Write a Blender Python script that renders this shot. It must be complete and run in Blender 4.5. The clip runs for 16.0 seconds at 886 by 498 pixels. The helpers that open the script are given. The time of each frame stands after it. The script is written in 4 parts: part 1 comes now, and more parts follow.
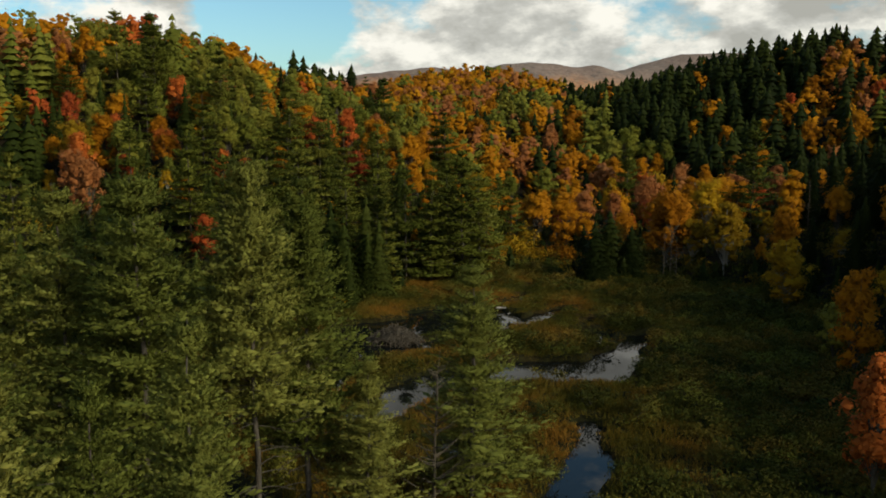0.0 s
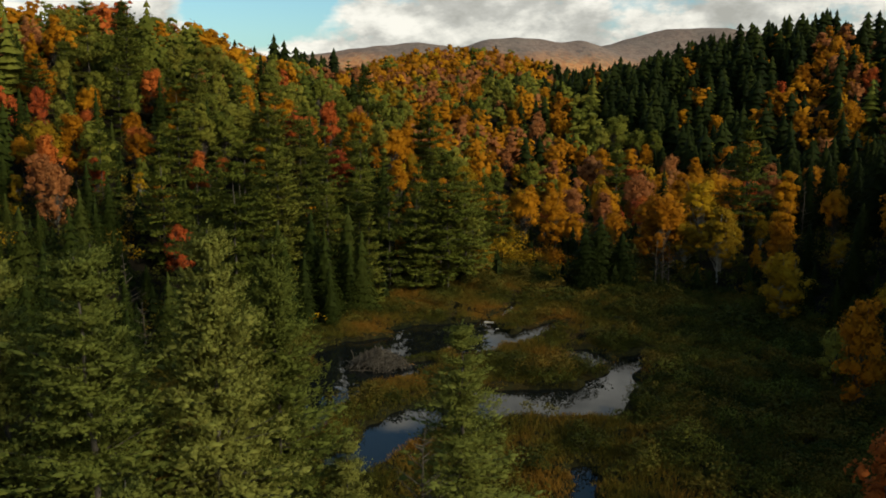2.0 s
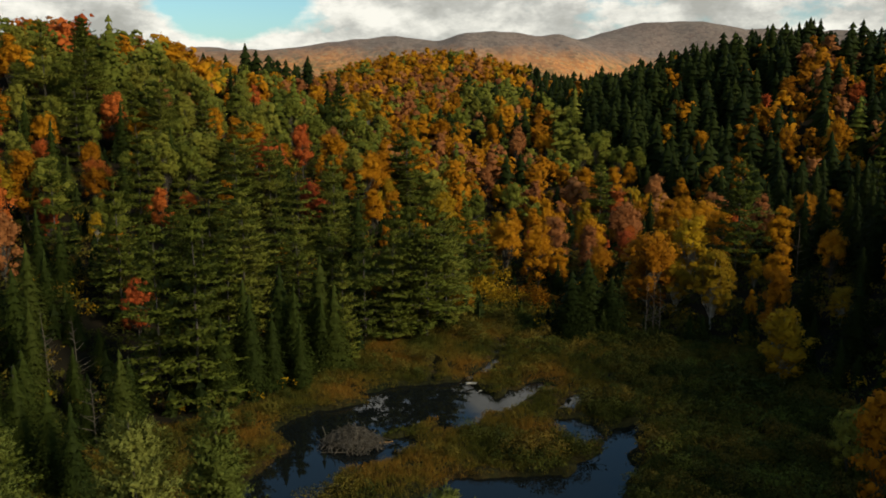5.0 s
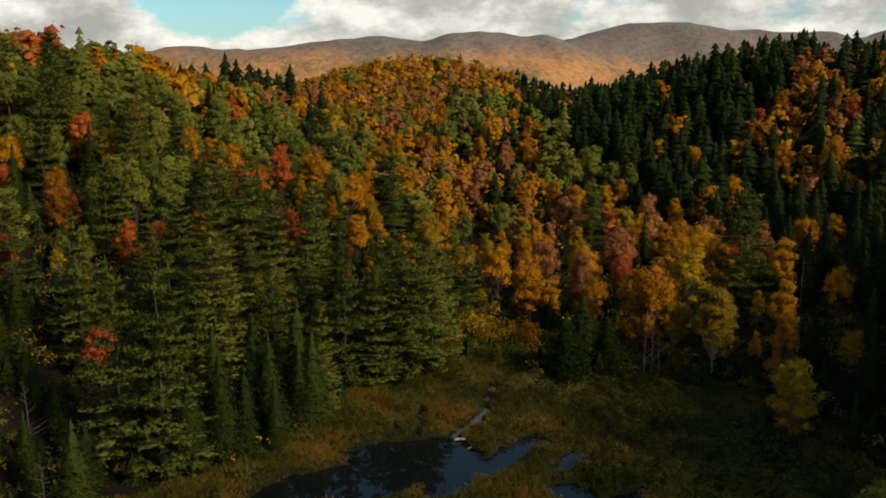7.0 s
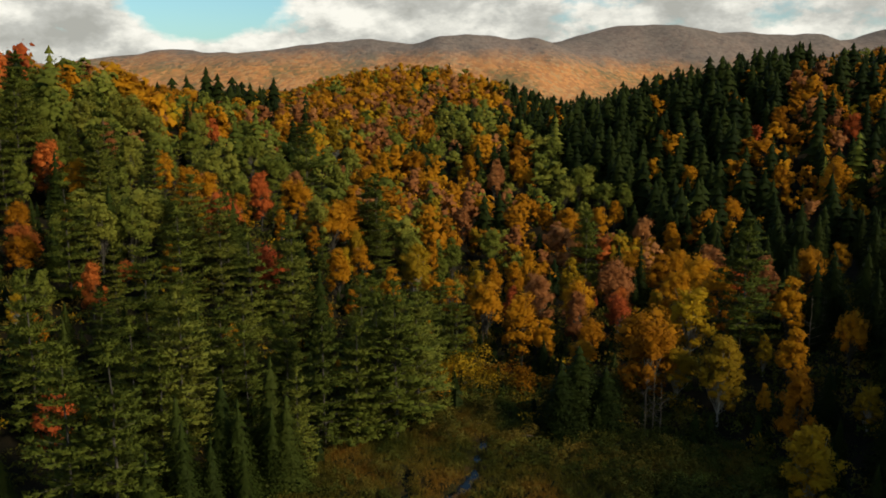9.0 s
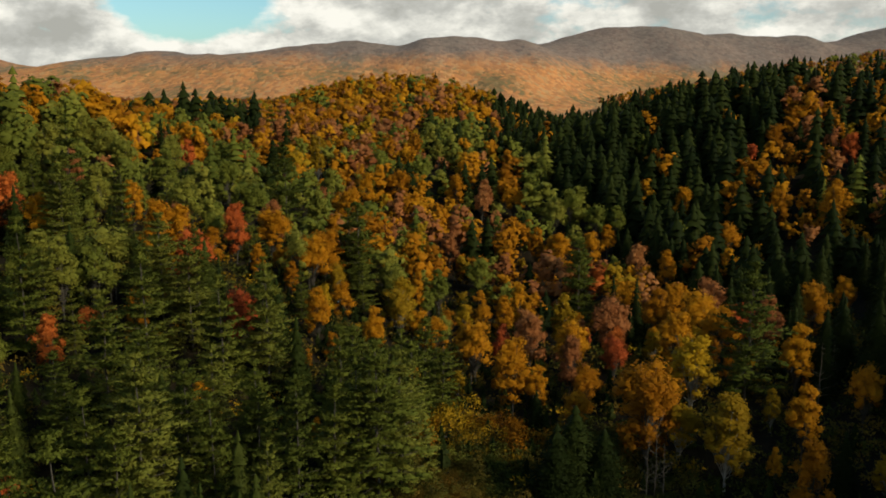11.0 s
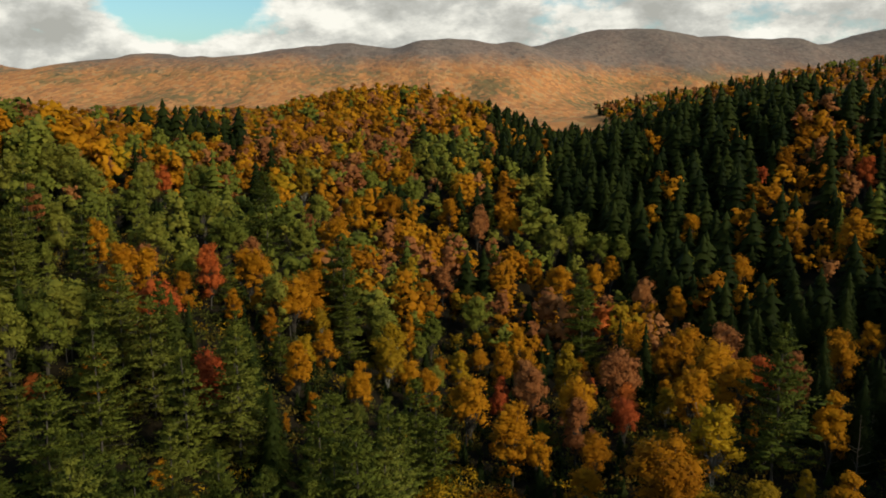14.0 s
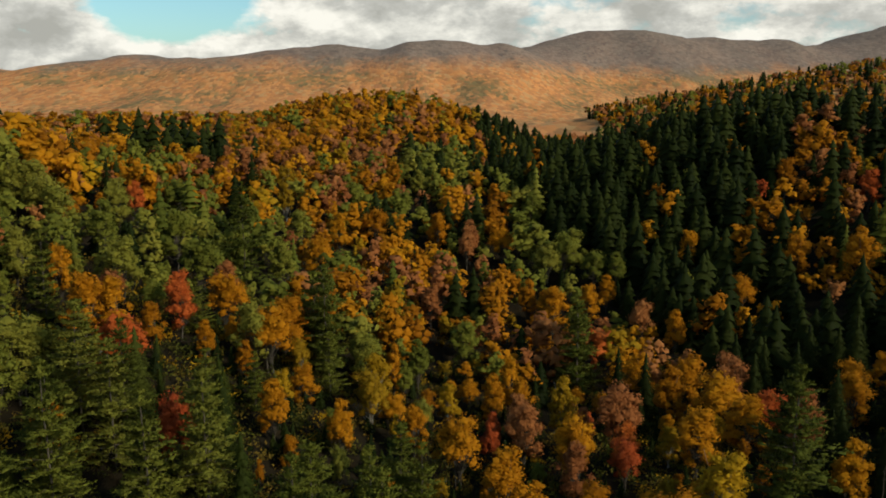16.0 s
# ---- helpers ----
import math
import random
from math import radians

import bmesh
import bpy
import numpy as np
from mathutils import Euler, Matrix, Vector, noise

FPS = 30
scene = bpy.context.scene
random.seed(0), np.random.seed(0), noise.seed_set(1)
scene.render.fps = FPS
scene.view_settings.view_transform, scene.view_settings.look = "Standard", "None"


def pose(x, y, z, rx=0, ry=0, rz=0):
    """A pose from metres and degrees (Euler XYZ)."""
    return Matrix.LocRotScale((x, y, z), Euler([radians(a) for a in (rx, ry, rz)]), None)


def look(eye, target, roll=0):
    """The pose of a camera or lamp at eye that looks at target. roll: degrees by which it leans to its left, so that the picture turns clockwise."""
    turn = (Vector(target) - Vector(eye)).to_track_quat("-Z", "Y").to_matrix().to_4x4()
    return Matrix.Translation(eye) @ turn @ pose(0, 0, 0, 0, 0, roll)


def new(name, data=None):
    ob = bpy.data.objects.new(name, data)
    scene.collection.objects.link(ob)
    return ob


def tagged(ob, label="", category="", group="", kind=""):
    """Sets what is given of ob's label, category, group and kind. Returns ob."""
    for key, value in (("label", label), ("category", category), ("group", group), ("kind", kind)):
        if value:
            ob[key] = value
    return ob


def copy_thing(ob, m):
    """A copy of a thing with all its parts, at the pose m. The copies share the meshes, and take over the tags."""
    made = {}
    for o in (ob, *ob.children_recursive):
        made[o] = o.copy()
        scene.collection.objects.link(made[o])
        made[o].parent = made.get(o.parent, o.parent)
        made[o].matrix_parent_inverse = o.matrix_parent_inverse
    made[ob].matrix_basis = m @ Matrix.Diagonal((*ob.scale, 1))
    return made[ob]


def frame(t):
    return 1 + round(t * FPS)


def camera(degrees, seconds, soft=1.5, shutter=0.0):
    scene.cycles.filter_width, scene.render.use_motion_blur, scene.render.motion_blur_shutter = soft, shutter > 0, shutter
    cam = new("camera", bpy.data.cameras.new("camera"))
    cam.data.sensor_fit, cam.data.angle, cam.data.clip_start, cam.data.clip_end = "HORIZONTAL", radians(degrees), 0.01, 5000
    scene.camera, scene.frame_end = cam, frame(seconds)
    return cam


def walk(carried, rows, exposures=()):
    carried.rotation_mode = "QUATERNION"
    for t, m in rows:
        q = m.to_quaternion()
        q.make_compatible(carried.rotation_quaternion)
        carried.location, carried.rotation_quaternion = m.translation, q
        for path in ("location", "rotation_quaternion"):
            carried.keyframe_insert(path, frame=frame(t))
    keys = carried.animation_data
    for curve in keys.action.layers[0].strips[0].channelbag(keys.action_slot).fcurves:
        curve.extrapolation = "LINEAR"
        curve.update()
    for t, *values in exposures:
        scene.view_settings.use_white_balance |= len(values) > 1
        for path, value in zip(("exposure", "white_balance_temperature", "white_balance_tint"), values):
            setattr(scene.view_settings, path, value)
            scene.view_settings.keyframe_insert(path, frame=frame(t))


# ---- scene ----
import functools

cam = camera(56.3, 16.0, soft=1.8)
PATH = [
    (0, (4.624, 13.622, 26.83), (4.446, 15.591, 26.53), 0.2),
    (0.5, (4.49, 15.004, 27.959), (4.321, 16.972, 27.644), 0.2),
    (1, (4.373, 16.361, 29.067), (4.213, 18.327, 28.737), 0.2),
    (1.5, (4.172, 17.729, 30.141), (4.022, 19.694, 29.797), 0.2),
    (2, (4.074, 19.135, 31.264), (3.933, 21.098, 30.905), 0.2),
    (2.5, (4.011, 20.659, 32.399), (3.879, 22.62, 32.029), 0.2),
    (3, (3.872, 22.227, 33.491), (3.75, 24.188, 33.115), 0.2),
    (3.5, (3.776, 23.687, 34.648), (3.663, 25.647, 34.271), 0.2),
    (4, (3.68, 25.162, 35.797), (3.575, 27.124, 35.42), 0.2),
    (6.5, (3.02, 34.476, 41.068), (2.957, 36.438, 40.69), 0.2),
    (7, (2.984, 36.898, 42.114), (2.929, 38.861, 41.735), 0.3),
    (7.5, (2.935, 39.213, 43.237), (2.886, 41.176, 42.859), 0.3),
    (8, (2.964, 41.525, 44.327), (2.922, 43.488, 43.95), 0.3),
    (8.5, (3.072, 43.792, 45.46), (3.036, 45.756, 45.083), 0.2),
    (9, (3.213, 46.069, 46.565), (3.182, 48.034, 46.19), 0.2),
    (11.5, (3.282, 58.078, 52.556), (3.285, 60.043, 52.183), 0.2),
    (12, (3.349, 60.435, 53.568), (3.352, 62.4, 53.196), 0.2),
    (12.5, (3.494, 62.778, 54.394), (3.499, 64.743, 54.022), 0.1),
    (13, (3.375, 65.231, 55.032), (3.383, 67.196, 54.661), 0.2),
    (13.5, (3.464, 67.528, 55.726), (3.474, 69.493, 55.355), 0.2),
    (14, (3.568, 69.904, 56.435), (3.582, 71.87, 56.064), 0.2),
    (14.5, (3.618, 72.293, 57.069), (3.638, 74.258, 56.699), 0.2),
    (15, (3.746, 74.633, 57.68), (3.77, 76.599, 57.31), 0.2),
    (15.5, (3.947, 77.024, 58.33), (3.975, 78.989, 57.96), 0.2),
    (16, (3.974, 79.649, 58.885), (4.014, 81.614, 58.516), 0.2),
]
walk(cam, [(t, look(eye, aim, roll)) for t, eye, aim, roll in PATH], [(0, 0.0, 6780, 6), (16, 0.0, 6780, 6)])

# ---- light ----
SUN_ELEV, SUN_AZ = 31.0, 122.0          # degrees; azimuth clockwise from +y
world = bpy.data.worlds.new("sky")
scene.world = world
world.use_nodes = True


def node(nt, kind, **values):
    n = nt.nodes.new(kind)
    for key, v in values.items():
        if key in n.inputs:
            n.inputs[key].default_value = v
    return n


def math_node(nt, op, a, b=None):
    n = nt.nodes.new("ShaderNodeMath")
    n.operation = op
    for i, v in enumerate((a, b)):
        if v is None:
            continue
        if isinstance(v, (int, float)):
            n.inputs[i].default_value = v
        else:
            nt.links.new(v, n.inputs[i])
    return n.outputs[0]


def ramp(nt, fac, stops):
    n = nt.nodes.new("ShaderNodeValToRGB")
    e = n.color_ramp.elements
    while len(e) < len(stops):
        e.new(0.5)
    for s, (p, c) in zip(e, stops):
        s.position, s.color = p, (*c, 1) if len(c) == 3 else c
    nt.links.new(fac, n.inputs[0])
    return n.outputs[0]


def mixc(nt, fac, a, b, mode="MIX"):
    n = nt.nodes.new("ShaderNodeMix")
    n.data_type, n.blend_type = "RGBA", mode
    for sock, v in ((n.inputs[0], fac), (n.inputs[6], a), (n.inputs[7], b)):
        if isinstance(v, (int, float)):
            sock.default_value = v
        elif isinstance(v, tuple):
            sock.default_value = (*v, 1)
        else:
            nt.links.new(v, sock)
    return n.outputs[2]


def noise_tex(nt, vec, scale, detail=4.0, rough=0.55, distort=0.0):
    n = node(nt, "ShaderNodeTexNoise", Scale=scale, Detail=detail, Roughness=rough, Distortion=distort)
    if vec is not None:
        nt.links.new(vec, n.inputs["Vector"])
    return n.outputs[0]


def build_world():
    nt = world.node_tree
    nt.nodes.clear()
    out = nt.nodes.new("ShaderNodeOutputWorld")
    bg = node(nt, "ShaderNodeBackground", Strength=1.0)
    sky = nt.nodes.new("ShaderNodeTexSky")
    sky.sky_type, sky.sun_disc = "NISHITA", False
    sky.sun_elevation, sky.sun_rotation = radians(SUN_ELEV), radians(SUN_AZ)
    blue = mixc(nt, 1.0, sky.outputs[0], (0.086, 0.121, 0.133), "MULTIPLY")
    coord = nt.nodes.new("ShaderNodeTexCoord")
    sep = nt.nodes.new("ShaderNodeSeparateXYZ")
    nt.links.new(coord.outputs["Generated"], sep.inputs[0])

    def layer(lift, scale, detail):
        mp = node(nt, "ShaderNodeMapping", Location=(0.62, 0.31, 0.4 + lift), Scale=(1.0, 1.0, 1.9))
        nt.links.new(coord.outputs["Generated"], mp.inputs[0])
        return noise_tex(nt, mp.outputs[0], scale, detail, 0.60)

    def bell(v, mid, wide):
        q = math_node(nt, "DIVIDE", math_node(nt, "SUBTRACT", v, mid), wide)
        return math_node(nt, "EXPONENT", math_node(nt, "MULTIPLY", math_node(nt, "MULTIPLY", q, q), -1.0))

    here, above, banks = layer(0.0, 6.5, 8.0), layer(0.05, 6.5, 8.0), layer(0.3, 2.6, 3.0)
    # broken cumulus: the gaps close up towards the horizon, and the sky clears higher up
    high = ramp(nt, sep.outputs[2], [(0.02, (1.0,) * 3), (0.07, (0.80,) * 3), (0.16, (0.86,) * 3), (0.30, (1.0,) * 3), (0.37, (0.62,) * 3), (0.45, (0.20,) * 3), (0.85, (0.0,) * 3)])
    gap = math_node(nt, "MULTIPLY", bell(sep.outputs[0], -0.29, 0.066), ramp(nt, sep.outputs[2], [(0.045, (0,) * 3), (0.085, (1,) * 3), (0.2, (1,) * 3), (0.3, (0,) * 3)]))
    body = math_node(nt, "ADD", math_node(nt, "MULTIPLY", here, 0.62), math_node(nt, "MULTIPLY", banks, 0.38))
    thick = math_node(nt, "SUBTRACT", math_node(nt, "ADD", body, math_node(nt, "SUBTRACT", math_node(nt, "MULTIPLY", high, 0.34), 0.22)), math_node(nt, "MULTIPLY", gap, 0.20))
    cover = ramp(nt, thick, [(0.455, (0, 0, 0)), (0.525, (1, 1, 1))])
    head = math_node(nt, "ADD", math_node(nt, "MULTIPLY", math_node(nt, "SUBTRACT", here, above), 1.7), math_node(nt, "SUBTRACT", 1.0, thick))
    bright = ramp(nt, head, [(0.26, (0.43, 0.43, 0.41)), (0.40, (0.56, 0.56, 0.54)), (0.52, (0.80, 0.79, 0.75)), (0.62, (0.98, 0.96, 0.91))])
    nt.links.new(mixc(nt, cover, blue, bright), bg.inputs[0])
    nt.links.new(bg.outputs[0], out.inputs[0])


build_world()
sun = new("sun", bpy.data.lights.new("sun", "SUN"))
sun.data.energy, sun.data.angle, sun.data.color = 3.25, radians(9), (1.0, 0.93, 0.80)
az, el = radians(SUN_AZ), radians(SUN_ELEV)
sun.matrix_world = look((0, 0, 0), (-math.sin(az) * math.cos(el), -math.cos(az) * math.cos(el), -math.sin(el)))


# ---- materials ----
def material(name):
    m = bpy.data.materials.new(name)
    m.use_nodes = True
    nt = m.node_tree
    return m, nt, nt.nodes["Principled BSDF"]


def position(nt):
    return nt.nodes.new("ShaderNodeNewGeometry").outputs["Position"]


def bump(nt, height, strength, distance, bsdf):
    b = node(nt, "ShaderNodeBump", Strength=strength, Distance=distance)
    nt.links.new(height, b.inputs["Height"])
    nt.links.new(b.outputs[0], bsdf.inputs["Normal"])


def foliage(name, dark, mid, light, joined=False, through_light=0.18):
    """Leaves or needles: each tree has its own tint, each leaf clump a little of its own."""
    m, nt, bsdf = material(name)
    if joined:
        a = nt.nodes.new("ShaderNodeAttribute")
        a.attribute_name = "tint"
        tree = a.outputs["Fac"]
    else:
        tree = nt.nodes.new("ShaderNodeObjectInfo").outputs["Random"]
    leaf = nt.nodes.new("ShaderNodeNewGeometry").outputs["Random Per Island"]
    own = 0.14 if joined else 0.24
    fac = math_node(nt, "ADD", math_node(nt, "MULTIPLY", tree, 1 - own), math_node(nt, "MULTIPLY", leaf, own))
    col = ramp(nt, fac, [(0.08, dark), (0.5, mid), (0.92, light)])
    nt.links.new(col, bsdf.inputs["Base Color"])
    bsdf.inputs["Roughness"].default_value = 0.62
    bsdf.inputs["Specular IOR Level"].default_value = 0.03
    tr = nt.nodes.new("ShaderNodeBsdfTranslucent")
    nt.links.new(col, tr.inputs[0])
    mx = node(nt, "ShaderNodeMixShader")
    mx.inputs[0].default_value = through_light
    nt.links.new(bsdf.outputs[0], mx.inputs[1])
    nt.links.new(tr.outputs[0], mx.inputs[2])
    nt.links.new(mx.outputs[0], nt.nodes["Material Output"].inputs[0])
    return m


def surface(name, stops, scale, rough=0.85, detail=5.0, relief=0.0, stretch=None):
    m, nt, bsdf = material(name)
    vec = position(nt)
    if stretch:
        mp = node(nt, "ShaderNodeMapping", Scale=stretch)
        nt.links.new(vec, mp.inputs[0])
        vec = mp.outputs[0]
    big = noise_tex(nt, vec, scale, detail, 0.6)
    fine = noise_tex(nt, vec, scale * 9, 3.0, 0.6)
    fac = math_node(nt, "ADD", math_node(nt, "MULTIPLY", big, 0.7), math_node(nt, "MULTIPLY", fine, 0.3))
    nt.links.new(ramp(nt, fac, stops), bsdf.inputs["Base Color"])
    bsdf.inputs["Roughness"].default_value = rough
    bsdf.inputs["Specular IOR Level"].default_value = 0.05
    if relief:
        bump(nt, fine, 0.7, relief, bsdf)
    return m


TINTS = {
    "pine": ((0.064, 0.074, 0.011), (0.110, 0.118, 0.016), (0.166, 0.157, 0.024)),
    "fir": ((0.020, 0.028, 0.005), (0.031, 0.040, 0.006), (0.050, 0.057, 0.009)),
    "spruce": ((0.009, 0.014, 0.003), (0.015, 0.021, 0.004), (0.026, 0.033, 0.006)),
    "orange": ((0.235, 0.082, 0.005), (0.37, 0.138, 0.007), (0.47, 0.196, 0.009)),
    "red": ((0.29, 0.052, 0.015), (0.41, 0.084, 0.018), (0.48, 0.122, 0.021)),
    "pink": ((0.22, 0.072, 0.022), (0.29, 0.102, 0.031), (0.35, 0.135, 0.040)),
    "yellow": ((0.20, 0.115, 0.008), (0.30, 0.165, 0.009), (0.40, 0.225, 0.011)),
    "green": ((0.098, 0.104, 0.015), (0.148, 0.147, 0.020), (0.205, 0.180, 0.026)),
    "shrub": ((0.030, 0.036, 0.007), (0.082, 0.080, 0.013), (0.185, 0.112, 0.018)),
    "sedge": ((0.050, 0.052, 0.008), (0.118, 0.086, 0.013), (0.220, 0.102, 0.015)),
}
LEAF = {k: foliage(k + "_leaves", *c) for k, c in TINTS.items()}
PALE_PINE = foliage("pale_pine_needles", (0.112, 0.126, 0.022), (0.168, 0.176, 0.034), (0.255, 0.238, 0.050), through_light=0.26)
LEAF_FAR = {k: foliage(k + "_leaves_far", *c, joined=True) for k, c in TINTS.items()}
BARK = surface("grey_bark", [(0.3, (0.035, 0.030, 0.022)), (0.7, (0.12, 0.10, 0.075))], 1.5, relief=0.03, stretch=(1, 1, 0.25))
BARK_DARK = surface("dark_bark", [(0.3, (0.03, 0.025, 0.02)), (0.7, (0.09, 0.075, 0.06))], 1.5, relief=0.03, stretch=(1, 1, 0.25))
BARK_PALE = surface("pale_bark", [(0.3, (0.15, 0.13, 0.10)), (0.7, (0.36, 0.33, 0.27))], 1.5, relief=0.01)
STICK = surface("weathered_sticks", [(0.3, (0.036, 0.028, 0.019)), (0.7, (0.125, 0.102, 0.072))], 2.0, relief=0.01)
RUST = surface("broken_wood", [(0.3, (0.30, 0.13, 0.03)), (0.7, (0.52, 0.27, 0.07))], 2.0, relief=0.01)
# litter darkened below its own tone: the deep shade under trees is in the colour
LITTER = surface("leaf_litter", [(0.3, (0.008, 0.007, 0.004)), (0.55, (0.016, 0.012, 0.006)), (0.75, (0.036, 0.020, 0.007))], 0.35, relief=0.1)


def marsh_material():
    m, nt, bsdf = material("marsh_ground")
    pos = position(nt)
    a = ramp(nt, noise_tex(nt, pos, 0.09, 5, 0.6), [(0.35, (0.014, 0.016, 0.005)), (0.5, (0.028, 0.024, 0.007)), (0.66, (0.052, 0.028, 0.008))])
    b = ramp(nt, noise_tex(nt, pos, 1.1, 5, 0.65), [(0.3, (0.25, 0.25, 0.25)), (0.7, (1.2, 1.2, 1.2))])
    nt.links.new(mixc(nt, 1.0, a, b, "MULTIPLY"), bsdf.inputs["Base Color"])
    bsdf.inputs["Roughness"].default_value = 0.9
    bsdf.inputs["Specular IOR Level"].default_value = 0.05
    bump(nt, noise_tex(nt, pos, 2.2, 4, 0.6), 0.9, 0.25, bsdf)
    return m


def far_forest_material():
    """Hillsides several kilometres off, wooded throughout: crowns a few metres wide."""
    m, nt, bsdf = material("distant_autumn_forest")
    pos = position(nt)
    squash = node(nt, "ShaderNodeMapping", Scale=(1.0, 0.45, 1.0))
    nt.links.new(pos, squash.inputs[0])
    v = node(nt, "ShaderNodeTexVoronoi", Scale=0.085)
    nt.links.new(squash.outputs[0], v.inputs["Vector"])
    sep = nt.nodes.new("ShaderNodeSeparateColor")
    nt.links.new(v.outputs["Color"], sep.inputs[0])
    # bright tones: the stronger sun on the far hills is put into these
    autumn = ramp(nt, sep.outputs[0], [(0.0, (0.38, 0.165, 0.070)), (0.4, (0.51, 0.210, 0.072)), (0.7, (0.60, 0.255, 0.085)), (1.0, (0.46, 0.26, 0.11))])
    ever = ramp(nt, sep.outputs[1], [(0.0, (0.10, 0.092, 0.045)), (1.0, (0.19, 0.155, 0.065))])
    patch = noise_tex(nt, squash.outputs[0], 0.0050, 8, 0.66)
    xyz = nt.nodes.new("ShaderNodeSeparateXYZ")
    nt.links.new(pos, xyz.inputs[0])
    lift = math_node(nt, "MULTIPLY", math_node(nt, "MAXIMUM", math_node(nt, "SUBTRACT", xyz.outputs[2], 150.0), 0.0), 0.0006)
    mixf = math_node(nt, "ADD", math_node(nt, "ADD", patch, lift), math_node(nt, "MULTIPLY", sep.outputs[2], 0.16))
    sel = ramp(nt, mixf, [(0.56, (0, 0, 0)), (0.70, (0.85, 0.85, 0.85))])
    # grey heights: cloud shadow painted into the woods' colour, as bare twigs
    bare = node(nt, "ShaderNodeMapRange")
    for key, val in (("From Min", 112.0), ("From Max", 185.0), ("To Min", 0.0), ("To Max", 0.92)):
        bare.inputs[key].default_value = val
    nt.links.new(math_node(nt, "ADD", xyz.outputs[2], math_node(nt, "MULTIPLY", math_node(nt, "SUBTRACT", patch, 0.5), 130.0)), bare.inputs["Value"])
    # the tone of the cloud-shadowed heights
    twigs = ramp(nt, sep.outputs[0], [(0.0, (0.155, 0.118, 0.096)), (1.0, (0.245, 0.182, 0.142))])
    leafy = mixc(nt, sel, autumn, ever)
    nt.links.new(mixc(nt, bare.outputs[0], leafy, twigs), bsdf.inputs["Base Color"])
    bsdf.inputs["Roughness"].default_value = 0.9
    bsdf.inputs["Specular IOR Level"].default_value = 0.05
    inv = math_node(nt, "SUBTRACT", 1.0, v.outputs["Distance"])
    bump(nt, inv, 0.35, 3.0, bsdf)
    return m


def water_material():
    m, nt, bsdf = material("still_pond_water")
    bsdf.inputs["Base Color"].default_value = (0.006, 0.007, 0.006, 1)
    bsdf.inputs["Roughness"].default_value = 0.015
    bsdf.inputs["IOR"].default_value = 1.33
    bsdf.inputs["Specular IOR Level"].default_value = 0.42
    bump(nt, noise_tex(nt, position(nt), 0.8, 3, 0.5), 0.05, 0.02, bsdf)
    return m


MARSH, FAR_FOREST, WATER = marsh_material(), far_forest_material(), water_material()

# ---- the lie of the land ----
# hills: centre x, y, half widths along and across, turn in degrees, height
HILLS = [
    (-148.4, 255.2, 65.4, 108.5, -6.0, 33.0), (-77.5, 321.2, 49.4, 89.3, -3.9, 13.2), (-20.2, 524.4, 75.9, 63.1, -5.8, 39.7),
    (-4.9, 408.5, 53.1, 62.1, 0.0, 19.1), (150.3, 350.0, 57.1, 51.5, -1.2, 40.0), (57.4, 327.6, 43.7, 42.5, 0.0, 14.2),
    (204.2, 233.6, 57.5, 63.4, -1.0, 29.9), (-38.2, 199.3, 27.8, 42.9, 0.0, 10.9), (119.9, 244.7, 26.4, 28.2, 0.0, 6.3),
    # the hill at 92, 66 is added out of view, to shade the marsh
    (10.5, 182.5, 43.4, 34.1, 2.7, -9.0), (38.0, 179.7, 22.2, 25.7, 1.1, 9.9), (-104.0, 232.0, 22.0, 30.0, 0.0, 6.0), (92.0, 66.0, 21.0, 74.0, 0.0, 43.0), (-210.0, 640.0, 190.0, 62.0, 0.0, 34.0),
    (98.0, 346.0, 27.0, 40.0, 0.0, 6.5),
]
# ranges: centre x, y, half widths, height above the far valley
RANGES = [
    (-1800, 3050, 260, 420, 164), (-1150, 3050, 230, 420, 158), (-760, 3050, 200, 420, 126), (-430, 3050, 170, 420, 174), (-160, 3050, 170, 420, 111),
    (80, 3050, 170, 420, 172), (340, 3100, 170, 420, 130), (480, 4050, 230, 520, 225), (880, 4050, 230, 520, 252), (1280, 4050, 240, 520, 227),
    (1680, 4050, 240, 520, 177), (2250, 4050, 330, 520, 300), (-2600, 3400, 500, 500, 200), (3000, 4100, 500, 500, 260), (620, 950, 330, 120, 100),
]
